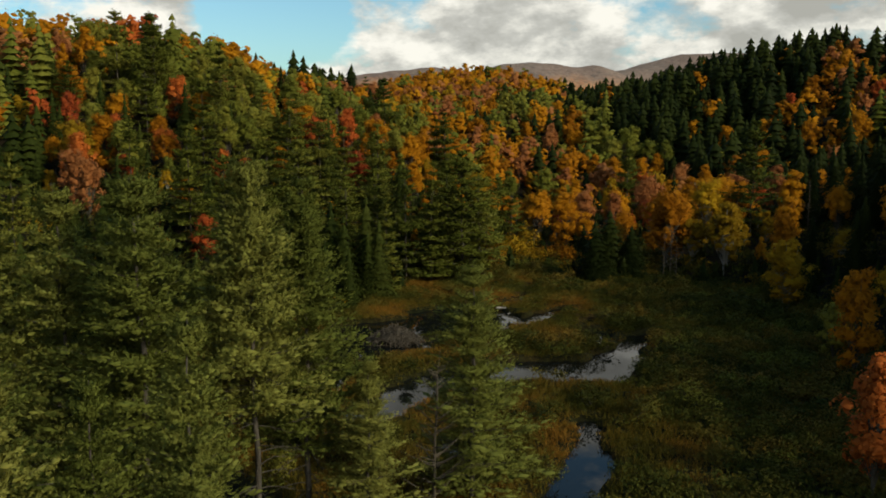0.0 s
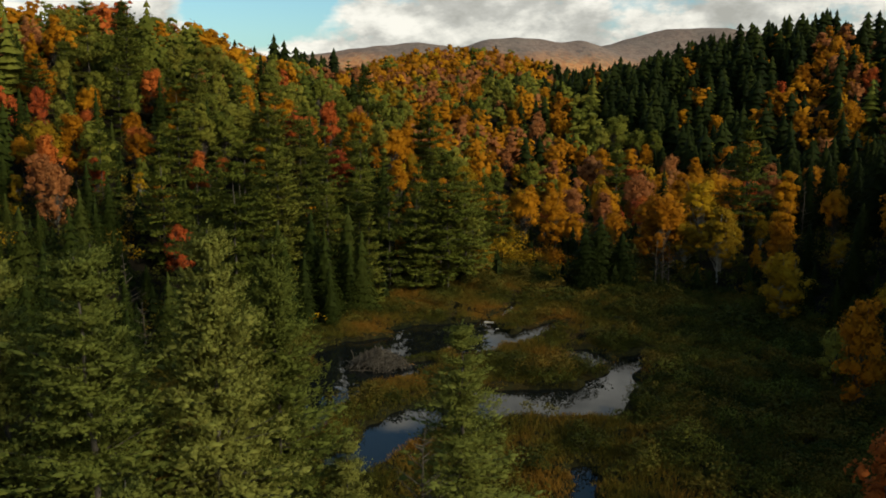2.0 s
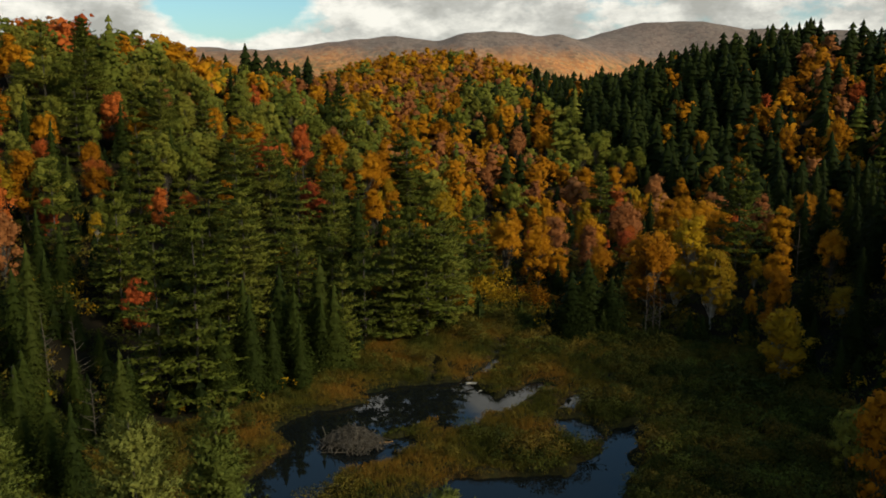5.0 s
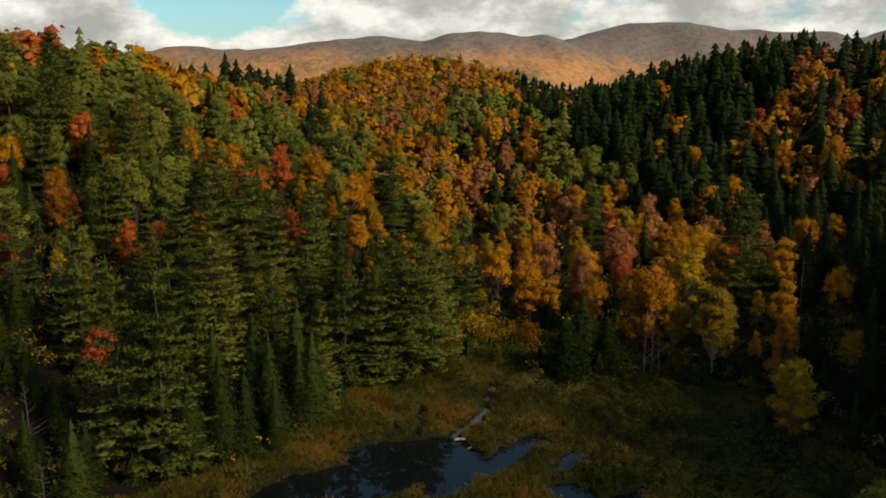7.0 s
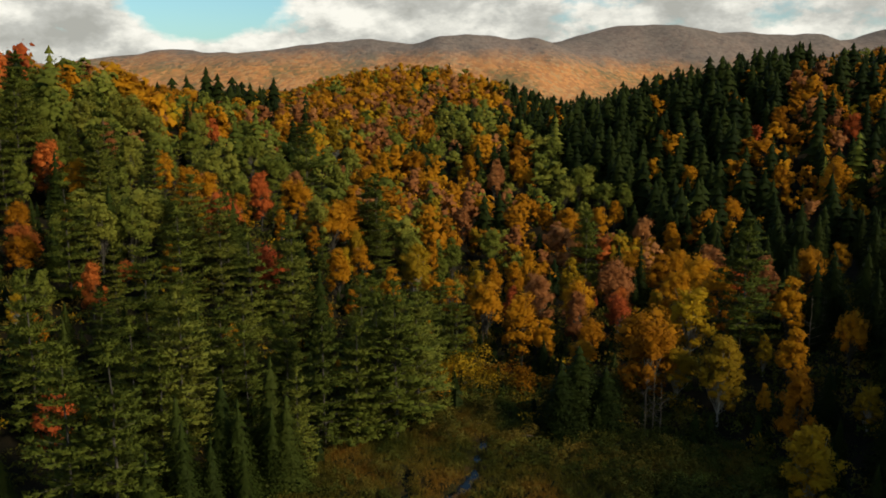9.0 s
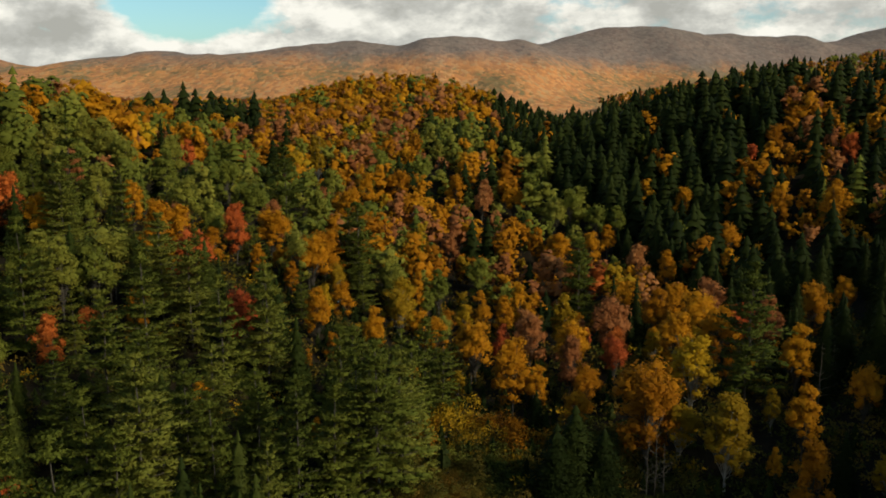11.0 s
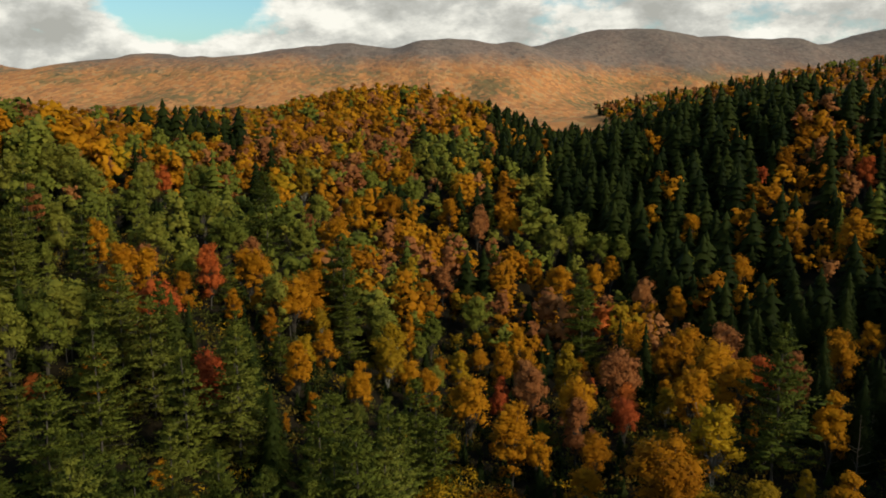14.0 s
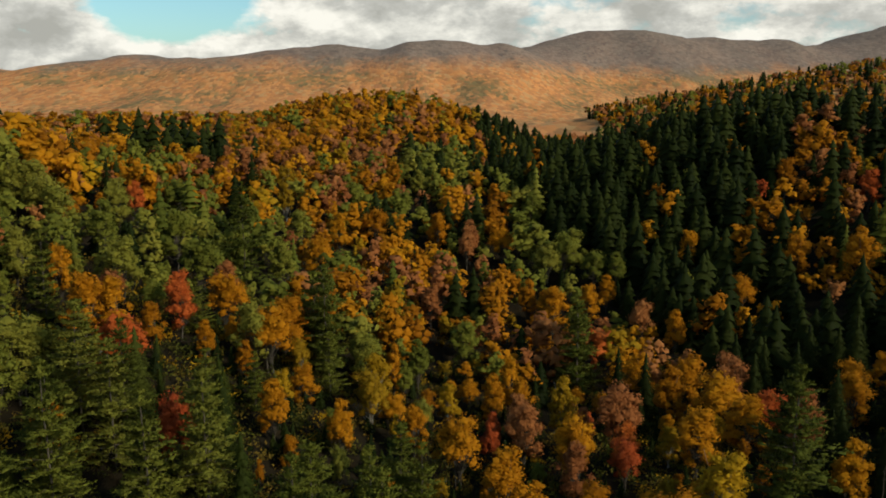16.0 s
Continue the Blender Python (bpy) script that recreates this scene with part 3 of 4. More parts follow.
# shapes at nominal heights: (maker, settings, height)
def shape_of(kind, variant, detail):
    """detail 2: close by, 1: across the marsh, 0: the farther slopes, -1: the hills behind."""
    if kind == "pine":
        if detail == 2:
            return conifer(100 + variant, 25, (4.7, 4.3, 5.9, 5.4)[variant % 4], (0.40, 0.27, 0.12, 0.10)[variant % 4], 22, 7, 11, 196, 0.12, 0.55, 0.02, 0.5,
                           dead=(30, 26, 3, 3)[variant % 4], limb_sides=4, slim=0.42, level=0.9, flat=0.20, plump=1.35, brush=12, core=0.42), 25
        if detail == 1:
            return conifer(120 + variant, 20, (5.6, 4.9, 6.0, 5.2)[variant % 4], (0.12, 0.06, 0.18, 0.08)[variant % 4], 13, 6, 7, 48, 0.27, 0.30, 0.06, 0.42, dead=2, slim=0.55, level=1.4, flat=0.085, plump=1.12, brush=6, full=0.70), 20
        return spire(140 + variant, 20, 5.0, 0.06, 560 if detail == 0 else 110, 0.62 if detail == 0 else 0.9, 0.72, 0.34, 0.05, 11 if detail == 0 else 7, 7, 0.8), 20
    if kind in ("spruce", "fir"):
        if detail >= 1:
            wood, _ = conifer(160 + variant, 12, 2.2, 0.02, 16, 5, 2, 2, 0.40, 0.10, 0.30, 0.25)
            return (wood, spire(160 + variant, 12, (2.9, 3.3, 2.7, 3.1)[variant % 4], 0.01, 5200, 0.30, 0.70, 0.26, 0.35, 14, 9, 0.72)[1]), 12
        return spire(180 + variant, 12, (3.6, 4.1, 3.2, 3.8)[variant % 4], 0.02, 240 if detail == 0 else 60, 0.5 if detail == 0 else 0.7, 0.62, 0.26, 0.42, 10 if detail == 0 else 7, 8), 12
    spread, bare, stems = ((2.9, 0.10, 1), (3.5, 0.08, 2), (2.2, 0.10, 1), (3.1, 0.06, 3))[variant % 4]
    if detail >= 1:
        return broadleaf(200 + variant, 13, spread * 1.05, bare, 56, 105, 0.20, stems, sprigs=10, sprig=0.24), 13
    if detail == 0:
        return broadleaf(220 + variant, 13, spread * 1.32, bare, 20, 16, 0.36, 1, 0.7, 1.15, 0.5, 3, 0.64), 13
    return broadleaf(240 + variant, 13, spread * 1.5, 0.15, 12, 6 if detail == -1 else 2, 0.55 if detail == -1 else 0.8, 1, 0.8, 1.25, 0.6, 2 if detail == -1 else 1, 1.0 if detail == -1 else 1.4), 13


LABELS = {
    "pine": ("white_pine", "tall olive-green white pine with layered feathery limbs", "pine tree", "pines on the slope"),
    "fir": ("fir_tree", "dense deep green pointed fir at the pond's edge", "fir tree", "firs at the wood's edge"),
    "spruce": ("spruce", "dark green pointed spruce with dense drooping limbs", "spruce tree", "spruces at the wood's edge"),
    "orange": ("maple", "maple tree in bright orange autumn leaf", "maple tree", "orange maples"),
    "red": ("maple", "maple tree in deep red autumn leaf", "maple tree", "red maples"),
    "pink": ("maple", "maple tree in faded rose-brown autumn leaf", "maple tree", "rose maples"),
    "yellow": ("birch", "birch tree in golden yellow autumn leaf", "birch tree", "yellow birches"),
    "green": ("ash_tree", "rounded broadleaf tree still in soft green leaf", "broadleaf tree", "green broadleaf trees"),
}
STEMS = {(k, v): n for k in ("orange", "red", "pink", "yellow", "green") for v, n in ((1, 2), (3, 3))}
PROTO = {}


def plant(kind, variant, x, y, high, wide=1.0, detail=1, sink=0.15, label=""):
    """One tree standing on the ground."""
    name, text, category, group = LABELS[kind]
    key = (kind, variant, detail)
    z = float(ground(x, y)) - sink
    if key not in PROTO:
        (wood, crown), nominal = shape_of(kind, variant, detail)
        stems = STEMS.get((kind, variant % 4), 1)
        ob = new(name)
        bark = BARK_DARK if kind in ("spruce", "fir") else BARK_PALE if kind == "yellow" else BARK
        for piece in wood[:stems]:
            part("trunk", mesh_of("trunk", *piece, [bark], smooth=True), ob)
        tagged(part("branchwork", mesh_of("branchwork", *join(wood[stems:]), [bark], smooth=True), ob), kind="stuff")
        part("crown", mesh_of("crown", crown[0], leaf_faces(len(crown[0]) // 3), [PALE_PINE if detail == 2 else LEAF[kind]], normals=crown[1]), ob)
        tagged(ob, text, category, group)
        PROTO[key] = [ob, nominal, None]
    ob, nominal, first = PROTO[key]
    k = high / nominal
    size = Vector((k * wide, k * wide, k))
    turn = pose(x, y, z, 0, 0, random.uniform(0, 360))
    if first is None:
        ob.matrix_basis = turn @ Matrix.Diagonal((*size, 1))
        PROTO[key][2] = size
    else:
        ob = copy_thing(ob, turn @ Matrix.Diagonal((size.x / first.x, size.y / first.y, size.z / first.z, 1)))
    if label:
        tagged(ob, label)
    return ob


# ---- ground ----
def graded(stops):
    """Lines that are close together where the land is near: stretches (from, to, step)."""
    out = []
    for a, b, step in stops:
        out.append(np.linspace(a, b, max(2, int(round((b - a) / step)) + 1))[:-1])
    return np.concatenate(out + [[stops[-1][1]]])


def build_ground():
    gx = graded([(-4400, -1500, 145), (-1500, -300, 50), (-300, -60, 7), (-60, -22, 1.8), (-22, 32, 0.6), (32, 60, 1.8), (60, 300, 7), (300, 2400, 50), (2400, 4400, 145)])
    gy = graded([(-900, -100, 100), (-100, 40, 10), (40, 70, 1.6), (70, 145, 0.6), (145, 175, 1.6), (175, 620, 7), (620, 1800, 36), (1800, 4400, 30), (4400, 4990, 90)])
    xx, yy = np.meshgrid(gx, gy)
    zz = ground(xx, yy)
    nx, ny = len(gx), len(gy)
    i, j = np.meshgrid(np.arange(ny - 1), np.arange(nx - 1), indexing="ij")
    a = i * nx + j
    f = np.stack([a, a + 1, a + nx + 1, a + nx], -1).reshape(-1, 4)
    cx, cy = (gx[j] + gx[j + 1]).ravel() / 2, (gy[i] + gy[i + 1]).ravel() / 2
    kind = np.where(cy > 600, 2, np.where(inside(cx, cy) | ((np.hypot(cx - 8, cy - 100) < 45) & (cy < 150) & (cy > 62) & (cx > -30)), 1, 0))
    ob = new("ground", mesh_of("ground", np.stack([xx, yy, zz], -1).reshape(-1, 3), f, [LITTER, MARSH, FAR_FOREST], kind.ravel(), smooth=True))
    tagged(ob, "valley ground from sedge marsh to distant wooded hills", "ground", kind="structure")


build_ground()
wx, wy = np.meshgrid(np.linspace(-32, 45, 12), np.linspace(62, 160, 14))
wi, wj = np.meshgrid(np.arange(13), np.arange(11), indexing="ij")
wa = (wi * 12 + wj).ravel()
water = new("water", mesh_of("water", np.stack([wx, wy, 0 * wx], -1).reshape(-1, 3), np.stack([wa, wa + 1, wa + 13, wa + 12], -1), [WATER]))
tagged(water, "still dark beaver pond water reflecting the sky", "pond", kind="structure")

# ---- trees that stand out: x, y, height ----
HERO = {}
HERO.setdefault('pine', []).extend([
    (-34.7, 121.7, 22), (-29.9, 121.2, 23), (-29.3, 139.6, 22), (-22.7, 174.4, 20), (-18.7, 148.9, 15), (-9.5, 147.9, 17), (-4.6, 151.0, 22), (-10.7, 165.3, 18),
    (-1.2, 168.9, 17), (33.1, 233.5, 19), (48.1, 172.2, 22), (-13.7, 219.9, 20), (-32.7, 244.2, 21), (-55.0, 167.3, 20), (-61.3, 194.4, 18), (-46.0, 137.4, 20),
    (-35.2, 178.0, 18), (-28.1, 168.9, 18), (-29.7, 143.6, 14), (-16.0, 223.4, 17), (-24.8, 181.1, 16), (-37.7, 166.0, 20), (-40.9, 182.7, 18), (-59.9, 363.2, 15),
])
HERO.setdefault('pine', []).extend([
    (-39.6, 170.7, 17), (-43.1, 189.5, 15), (-41.6, 283.6, 15), (-14.1, 226.7, 18), (-20.5, 155.5, 14), (-10.7, 156.5, 14), (-6.8, 165.2, 15), (-2.9, 174.8, 16),
    (0.5, 183.3, 16), (-34.4, 137.8, 18), (-32.6, 150.0, 18), (-26.5, 157.8, 14), (32.5, 229.4, 19), (-56.1, 207.6, 15), (-62.9, 197.4, 17), (-4.2, 382.5, 14),
    (-39.4, 156.0, 17), (-22.5, 143.0, 17), (-26.5, 147.0, 18), (-19.5, 152.0, 17), (-30.5, 135.5, 16), (3.4, 179.5, 15),
])
HERO.setdefault('fir', []).extend([
    (-22.6, 127.7, 10), (-17.8, 135.5, 10), (-19.2, 128.1, 9), (-18.3, 173.3, 14), (-41.2, 98.6, 10), (-41.3, 102.5, 11), (-36.8, 99.8, 10),
    (-33.4, 97.4, 10), (-33.7, 108.6, 11), (-27.5, 122.5, 11), (-24.6, 125.0, 13), (-16.2, 136.0, 12), (-20.6, 131.5, 13), (-22.8, 133.0, 15), (-26.5, 129.0, 14), (-30.5, 125.5, 13), (-18.6, 139.0, 15),
])
HERO.setdefault('spruce', []).extend([(-96.3, 236.0, 17.5), (-1.1, 520.0, 16), (-69.8, 272.0, 14), (-47.0, 322.7, 15)])
HERO.setdefault('orange', []).extend([
    (30.4, 158.5, 15), (50.8, 204.6, 13), (44.1, 208.5, 13), (42.5, 189.6, 12), (14.4, 180.7, 14), (8.8, 194.7, 13), (98.3, 255.3, 13), (87.6, 261.8, 12),
    (67.9, 277.3, 11), (73.6, 207.6, 10), (49.5, 155.5, 11), (99.5, 297.7, 12), (7.0, 299.9, 12), (23.6, 291.3, 11), (18.1, 179.2, 9), (-20.3, 219.7, 13),
    (-48.1, 202.8, 13), (-31.4, 221.8, 12), (45.4, 264.2, 10), (51.9, 195.5, 11), (-44.9, 205.6, 12), (-22.2, 213.3, 13), (-18.3, 194.2, 11), (-20.0, 263.7, 13),
])
HERO.setdefault('orange', []).extend([
    (-18.3, 289.4, 13), (-9.5, 298.1, 13), (26.7, 259.7, 12), (31.7, 256.4, 12), (40.2, 258.5, 11), (31.9, 164.1, 14), (54.4, 240.7, 12), (96.3, 250.0, 14),
    (69.5, 199.6, 11), (72.2, 253.3, 11), (-8.8, 196.0, 11),
])
HERO.setdefault('red', []).extend([
    (-36.5, 212.7, 13), (-28.0, 179.9, 13), (-61.7, 267.1, 12), (-42.5, 134.8, 9), (-49.8, 162.9, 10), (31.9, 188.1, 9), (13.8, 199.7, 9), (115.4, 284.9, 12),
    (-70.5, 150.2, 13), (-64.2, 272.0, 10), (14.6, 204.3, 9), (33.6, 194.7, 9),
])
HERO.setdefault('pink', []).extend([
    (24.0, 183.6, 12), (49.4, 248.2, 12), (15.3, 291.5, 13), (5.0, 254.7, 11), (18.8, 207.1, 11), (-20.1, 366.2, 12), (-41.9, 352.7, 12), (-32.4, 226.8, 12),
    (-62.7, 138.2, 12), (-68.5, 144.8, 12), (14.2, 287.3, 13), (19.1, 200.7, 12), (-61.0, 351.4, 12),
])
HERO.setdefault('yellow', []).extend([
    (-4.6, 214.1, 11), (35.0, 160.0, 9), (38.7, 152.3, 13), (-37.8, 327.0, 13), (42.3, 130.7, 11), (-5.2, 207.0, 12), (-34.7, 306.6, 13), (40.1, 171.7, 13),
    (40.1, 155.9, 12),
])
HERO.setdefault('green', []).extend([
    (40.3, 281.3, 14), (33.7, 278.5, 12), (49.1, 272.2, 11), (-76.5, 250.0, 14), (-62.2, 257.1, 14), (-57.1, 281.9, 13),
    (-96.5, 243.3, 14), (-69.3, 244.6, 12), (-24.9, 211.4, 13), (-7.4, 222.4, 11), (2.4, 224.8, 11), (11.5, 236.4, 12), (-66.6, 158.8, 14), (-50.1, 185.9, 14),
    (-54.3, 177.5, 14), (-78.7, 230.9, 14), (-80.1, 249.6, 13), (-72.9, 247.2, 13), (-57.4, 236.3, 14), (-48.4, 220.3, 13), (-46.1, 244.3, 14), (-39.0, 234.8, 13),
])
HERO.setdefault('green', []).extend([
    (-26.0, 248.8, 13), (-27.5, 283.4, 13), (-6.4, 219.1, 11), (-17.1, 324.2, 12), (1.5, 338.1, 12), (33.4, 306.9, 12), (37.7, 279.3, 14), (44.2, 273.6, 12),
    (-58.8, 180.7, 13), (-51.3, 181.7, 12),
])

taken = []


def stand(kind, rows, detail=1, wide=1.0):
    for n, (x, y, h) in enumerate(rows):
        plant(kind, n % 4, x, y, h, wide * random.uniform(0.92, 1.12), detail)
        taken.append((x, y))


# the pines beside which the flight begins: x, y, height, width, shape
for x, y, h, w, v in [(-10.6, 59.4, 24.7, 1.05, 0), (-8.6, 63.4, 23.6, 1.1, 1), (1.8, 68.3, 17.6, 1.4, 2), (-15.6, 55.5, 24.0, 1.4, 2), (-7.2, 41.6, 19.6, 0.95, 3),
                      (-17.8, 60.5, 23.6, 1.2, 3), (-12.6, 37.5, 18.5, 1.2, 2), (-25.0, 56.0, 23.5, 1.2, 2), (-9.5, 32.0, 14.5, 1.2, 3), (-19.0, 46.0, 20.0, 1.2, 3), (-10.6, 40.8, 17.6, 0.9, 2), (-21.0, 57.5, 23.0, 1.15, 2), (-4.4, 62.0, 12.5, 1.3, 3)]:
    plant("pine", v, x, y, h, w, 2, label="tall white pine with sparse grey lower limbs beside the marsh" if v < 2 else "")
    taken.append((x, y))
stand("red", [(29.6, 70.5, 12.0)], wide=0.9)
stand("orange", [(38.7, 98.1, 13.5)], wide=0.95)
stand("green", [(39.6, 106.0, 8.0), (43.0, 110.0, 7.0)], wide=0.95)
stand("yellow", [(41.8, 131.0, 11.2)], wide=1.15)
stand("orange", [(44.5, 141.5, 13.0), (58.5, 158.0, 10.5)], wide=0.85)
stand("spruce", [(17.6, 153.0, 10.5), (20.3, 155.5, 12.0), (23.8, 154.0, 9.5), (-2.0, 157.0, 6.0)], wide=1.7)
stand("pine", [(-13.5, 146.0, 19), (-7.0, 151.0, 20), (-2.0, 156.0, 19), (-15.5, 139.0, 14)])
for k, rows in HERO.items():
    stand(k, rows, wide=1.2 if k in ("orange", "green", "yellow") else 1.0)


# ---- the woods ----
# stands of one kind: shares, outline
STANDS = [
    ({"orange": 0.38, "red": 0.05, "yellow": 0.03, "spruce": 0.54}, [(92, 297), (104, 291), (97, 270), (80, 240), (64, 236), (72, 254)]),
    ({"orange": 0.34, "pink": 0.12, "yellow": 0.04, "spruce": 0.50}, [(109, 324), (129, 330), (134, 310), (117, 275), (103, 270), (103, 307)]),
    ({"spruce": 0.93, "orange": 0.05, "green": 0.02}, [(30, 425), (22, 350), (26, 332), (38, 321), (42, 286), (48, 265), (50, 250), (58, 246), (69, 258), (78, 266), (90, 298), (103, 312), (150, 350), (210, 420), (150, 470), (60, 470)]),
    ({"green": 0.86, "spruce": 0.08, "orange": 0.06}, [(30, 316), (40, 288), (49, 266), (46, 250), (34, 254), (24, 273)]),
    ({"spruce": 0.95, "orange": 0.05}, [(-85, 362), (-60, 368), (-61, 338), (-84, 327)]),
    ({"spruce": 0.9, "red": 0.1}, [(-70, 262), (-64, 268), (-52, 238), (-60, 237)]),
    ({"green": 0.74, "pine": 0.12, "orange": 0.10, "pink": 0.04}, [(-95, 240), (-69, 254), (-56, 242), (-56, 276), (-45, 287), (-20, 262), (-16, 234), (-24, 226), (-39, 217), (-55, 209), (-95, 205)]),
    ({"spruce": 0.8, "orange": 0.15, "red": 0.05}, [(28, 480), (30, 575), (100, 575), (92, 490)]),
    ({"green": 0.6, "spruce": 0.3, "yellow": 0.1}, [(-20, 324), (-2, 328), (12, 316), (-3, 297), (-18, 301)]),
    ({"green": 0.4, "spruce": 0.45, "orange": 0.15}, [(-8, 400), (22, 411), (27, 342), (8, 325), (-7, 355)]),
]


def mix_at(x, y):
    """Which trees grow where: shares of kinds."""
    for shares, outline in STANDS:
        if inside(x, y, outline):
            return shares
    if y > 800:
        return {"orange": 0.34, "pink": 0.14, "green": 0.20, "spruce": 0.32}
    if y > 560:
        return {"orange": 0.50, "pink": 0.24, "green": 0.16, "yellow": 0.05, "spruce": 0.05}
    if x < -25 and y < 142:
        return {"fir": 0.86, "pine": 0.10, "yellow": 0.04}
    if x > 40 and y < 150:
        return {"spruce": 0.72, "orange": 0.20, "yellow": 0.08}
    clump = float(waves(np.float64(x), np.float64(y), 38, 17))
    if x > 58 + 0.05 * (y - 200) and y > 150:
        if clump > 0.45 and 240 < y < 330:
            return {"orange": 0.34, "spruce": 0.56, "pink": 0.05, "yellow": 0.05}
        return {"spruce": 0.84, "pine": 0.04, "orange": 0.12}
    if y > 285 and 28 < x < 85:
        return {"spruce": 0.66, "pine": 0.1, "orange": 0.14, "green": 0.1}
    if y > 258 and x < 30 or y > 330:
        return {"orange": 0.58, "pink": 0.19, "yellow": 0.08, "green": 0.11, "spruce": 0.04} if clump > -0.5 or y > 330 else {"green": 0.5, "orange": 0.35, "pink": 0.15}
    if x > 58 and y < 260:
        return {"orange": 0.14, "yellow": 0.04, "spruce": 0.82}
    if x > 30 and y < 260:
        return {"orange": 0.58, "yellow": 0.13, "pink": 0.14, "red": 0.05, "spruce": 0.10}
    if x > -2:
        return {"orange": 0.50, "pink": 0.12, "yellow": 0.08, "green": 0.10, "spruce": 0.20}
    if y < 205 and any(inside(x + dx, y + dy) for dx, dy in ((7, -4), (4, -9), (9, 0))):
        return {"fir": 0.70, "pine": 0.25, "yellow": 0.05}
    if y < 205:
        return {"pine": 0.20, "fir": 0.36, "green": 0.12, "orange": 0.20, "red": 0.06, "yellow": 0.06}
    if x < -70:
        return {"green": 0.64, "orange": 0.25, "pink": 0.07, "red": 0.04}
    if x > -30:
        return {"orange": 0.40, "pine": 0.16, "green": 0.28, "pink": 0.1, "yellow": 0.06}
    return {"green": 0.56, "pine": 0.1, "orange": 0.22, "pink": 0.06, "red": 0.04, "spruce": 0.02} if clump > -0.4 else {"pine": 0.55, "green": 0.25, "orange": 0.2}


def height_for(kind, r):
    return {"pine": r.uniform(12, 20), "spruce": r.uniform(8, 14.5), "fir": r.uniform(8.5, 13.5)}.get(kind, r.uniform(8, 14.5))


def stature(kind, x, y):
    """How tall the trees of a place grow beside the usual."""
    if x < -78 and 190 < y < 300:
        return 1.25
    if kind == "spruce":
        return 1.12 if x > 30 and y > 235 else 1.5 if x < -50 and 320 < y < 372 else 1.0
    return 0.84 if y > 222 and kind == "pine" else 1.0


def woods():
    r = np.random.RandomState(11)
    far = {}
    spots = np.array(taken)
    grid = []
    y = 6.0
    while y < 690:
        step = 6.5 if y < 215 else 5.7 if y < 380 else 6.6 if y < 560 else 7.4
        half = max(0.56 * y + 34, 90)
        x = -half
        while x < half:
            grid.append((x + r.uniform(-0.42, 0.42) * step, y + r.uniform(-0.42, 0.42) * step))
            x += step
        y += step
    grid = [(x, y) for x, y in grid if y < 585 or x < -20]
    dark = [(x + r.uniform(-1.8, 1.8), y + r.uniform(-1.8, 1.8)) for x in np.arange(22, 215, 8.6) for y in np.arange(246, 470, 8.6)]
    grid += [p for p in dark if inside(*p, STANDS[2][1])]
    grid += [(x + r.uniform(-4, 4), y + r.uniform(-4, 4)) for x in np.arange(40, 260, 9.5) for y in np.arange(590, 815, 9.5)]
    # the ridge behind the dark hill
    grid += [(x + r.uniform(-3, 3), y + r.uniform(-3, 3)) for x in np.arange(170, 640, 8.0) for y in np.arange(815, 950, 8.0)]
    for x, y in grid:
        if inside(x, y) or (y < 100 and -36 < x < 46) or y < 66 and x < 0:
            continue
        if np.min(np.hypot(spots[:, 0] - x, spots[:, 1] - y)) < 3.7:
            continue
        if 0 < x < 30 and y < 170 or (1 < x < 14 and y < 178):
            continue
        shares = mix_at(x, y)
        kind = list(shares)[np.searchsorted(np.cumsum(list(shares.values())), r.rand() * 0.999)]
        high, v = height_for(kind, r) * stature(kind, x, y), r.randint(4)
        ahead = spots[:, 1] - y
        if np.any((ahead > 0) & (ahead < 20) & (abs(spots[:, 0] - x) < 4.2)):
            high *= 0.62
        if y < 222 and abs(x - 4) < 0.5 * y + 8:
            plant(kind, v, x, y, high, r.uniform(0.8, 1.25), 1)
        else:
            far.setdefault((kind, v, 0 if y < 370 else -1 if y < 560 else -2), []).append((x, y, high, r.uniform(1.0, 1.4) if kind not in ("spruce", "fir") else r.uniform(0.9, 1.25), r.uniform(0, math.tau), r.rand()))
    joined = {}
    for (kind, v, detail), rows in far.items():
        (_, (crown, swell)), nominal = shape_of(kind, v, detail)
        rows = np.array(rows)
        k = rows[:, 2] / nominal
        c, s = np.cos(rows[:, 4]), np.sin(rows[:, 4])
        px, py, pz = crown.T
        w = (k * rows[:, 3])[:, None]
        gx = rows[:, :1] + w * (c[:, None] * px - s[:, None] * py)
        gy = rows[:, 1:2] + w * (s[:, None] * px + c[:, None] * py)
        gz = ground(rows[:, 0], rows[:, 1])[:, None] + k[:, None] * pz
        joined.setdefault(kind, []).append((np.stack([gx, gy, gz], -1).reshape(-1, 3), np.repeat(rows[:, 5], len(crown)),
                                             np.stack([c[:, None] * swell[:, 0] - s[:, None] * swell[:, 1], s[:, None] * swell[:, 0] + c[:, None] * swell[:, 1], np.ones_like(w) * swell[:, 2]], -1).reshape(-1, 3)))
    for kind, rows in joined.items():
        v = np.concatenate([a for a, _, _ in rows])
        ob = new(LABELS[kind][0] + "_woods", mesh_of("woods", v, leaf_faces(len(v) // 3), [LEAF_FAR[kind]], tint=np.concatenate([t for _, t, _ in rows]), normals=np.concatenate([u for _, _, u in rows])))
        tagged(ob, "far hillside woods, each a " + LABELS[kind][1], "woods", kind="stuff")


woods()


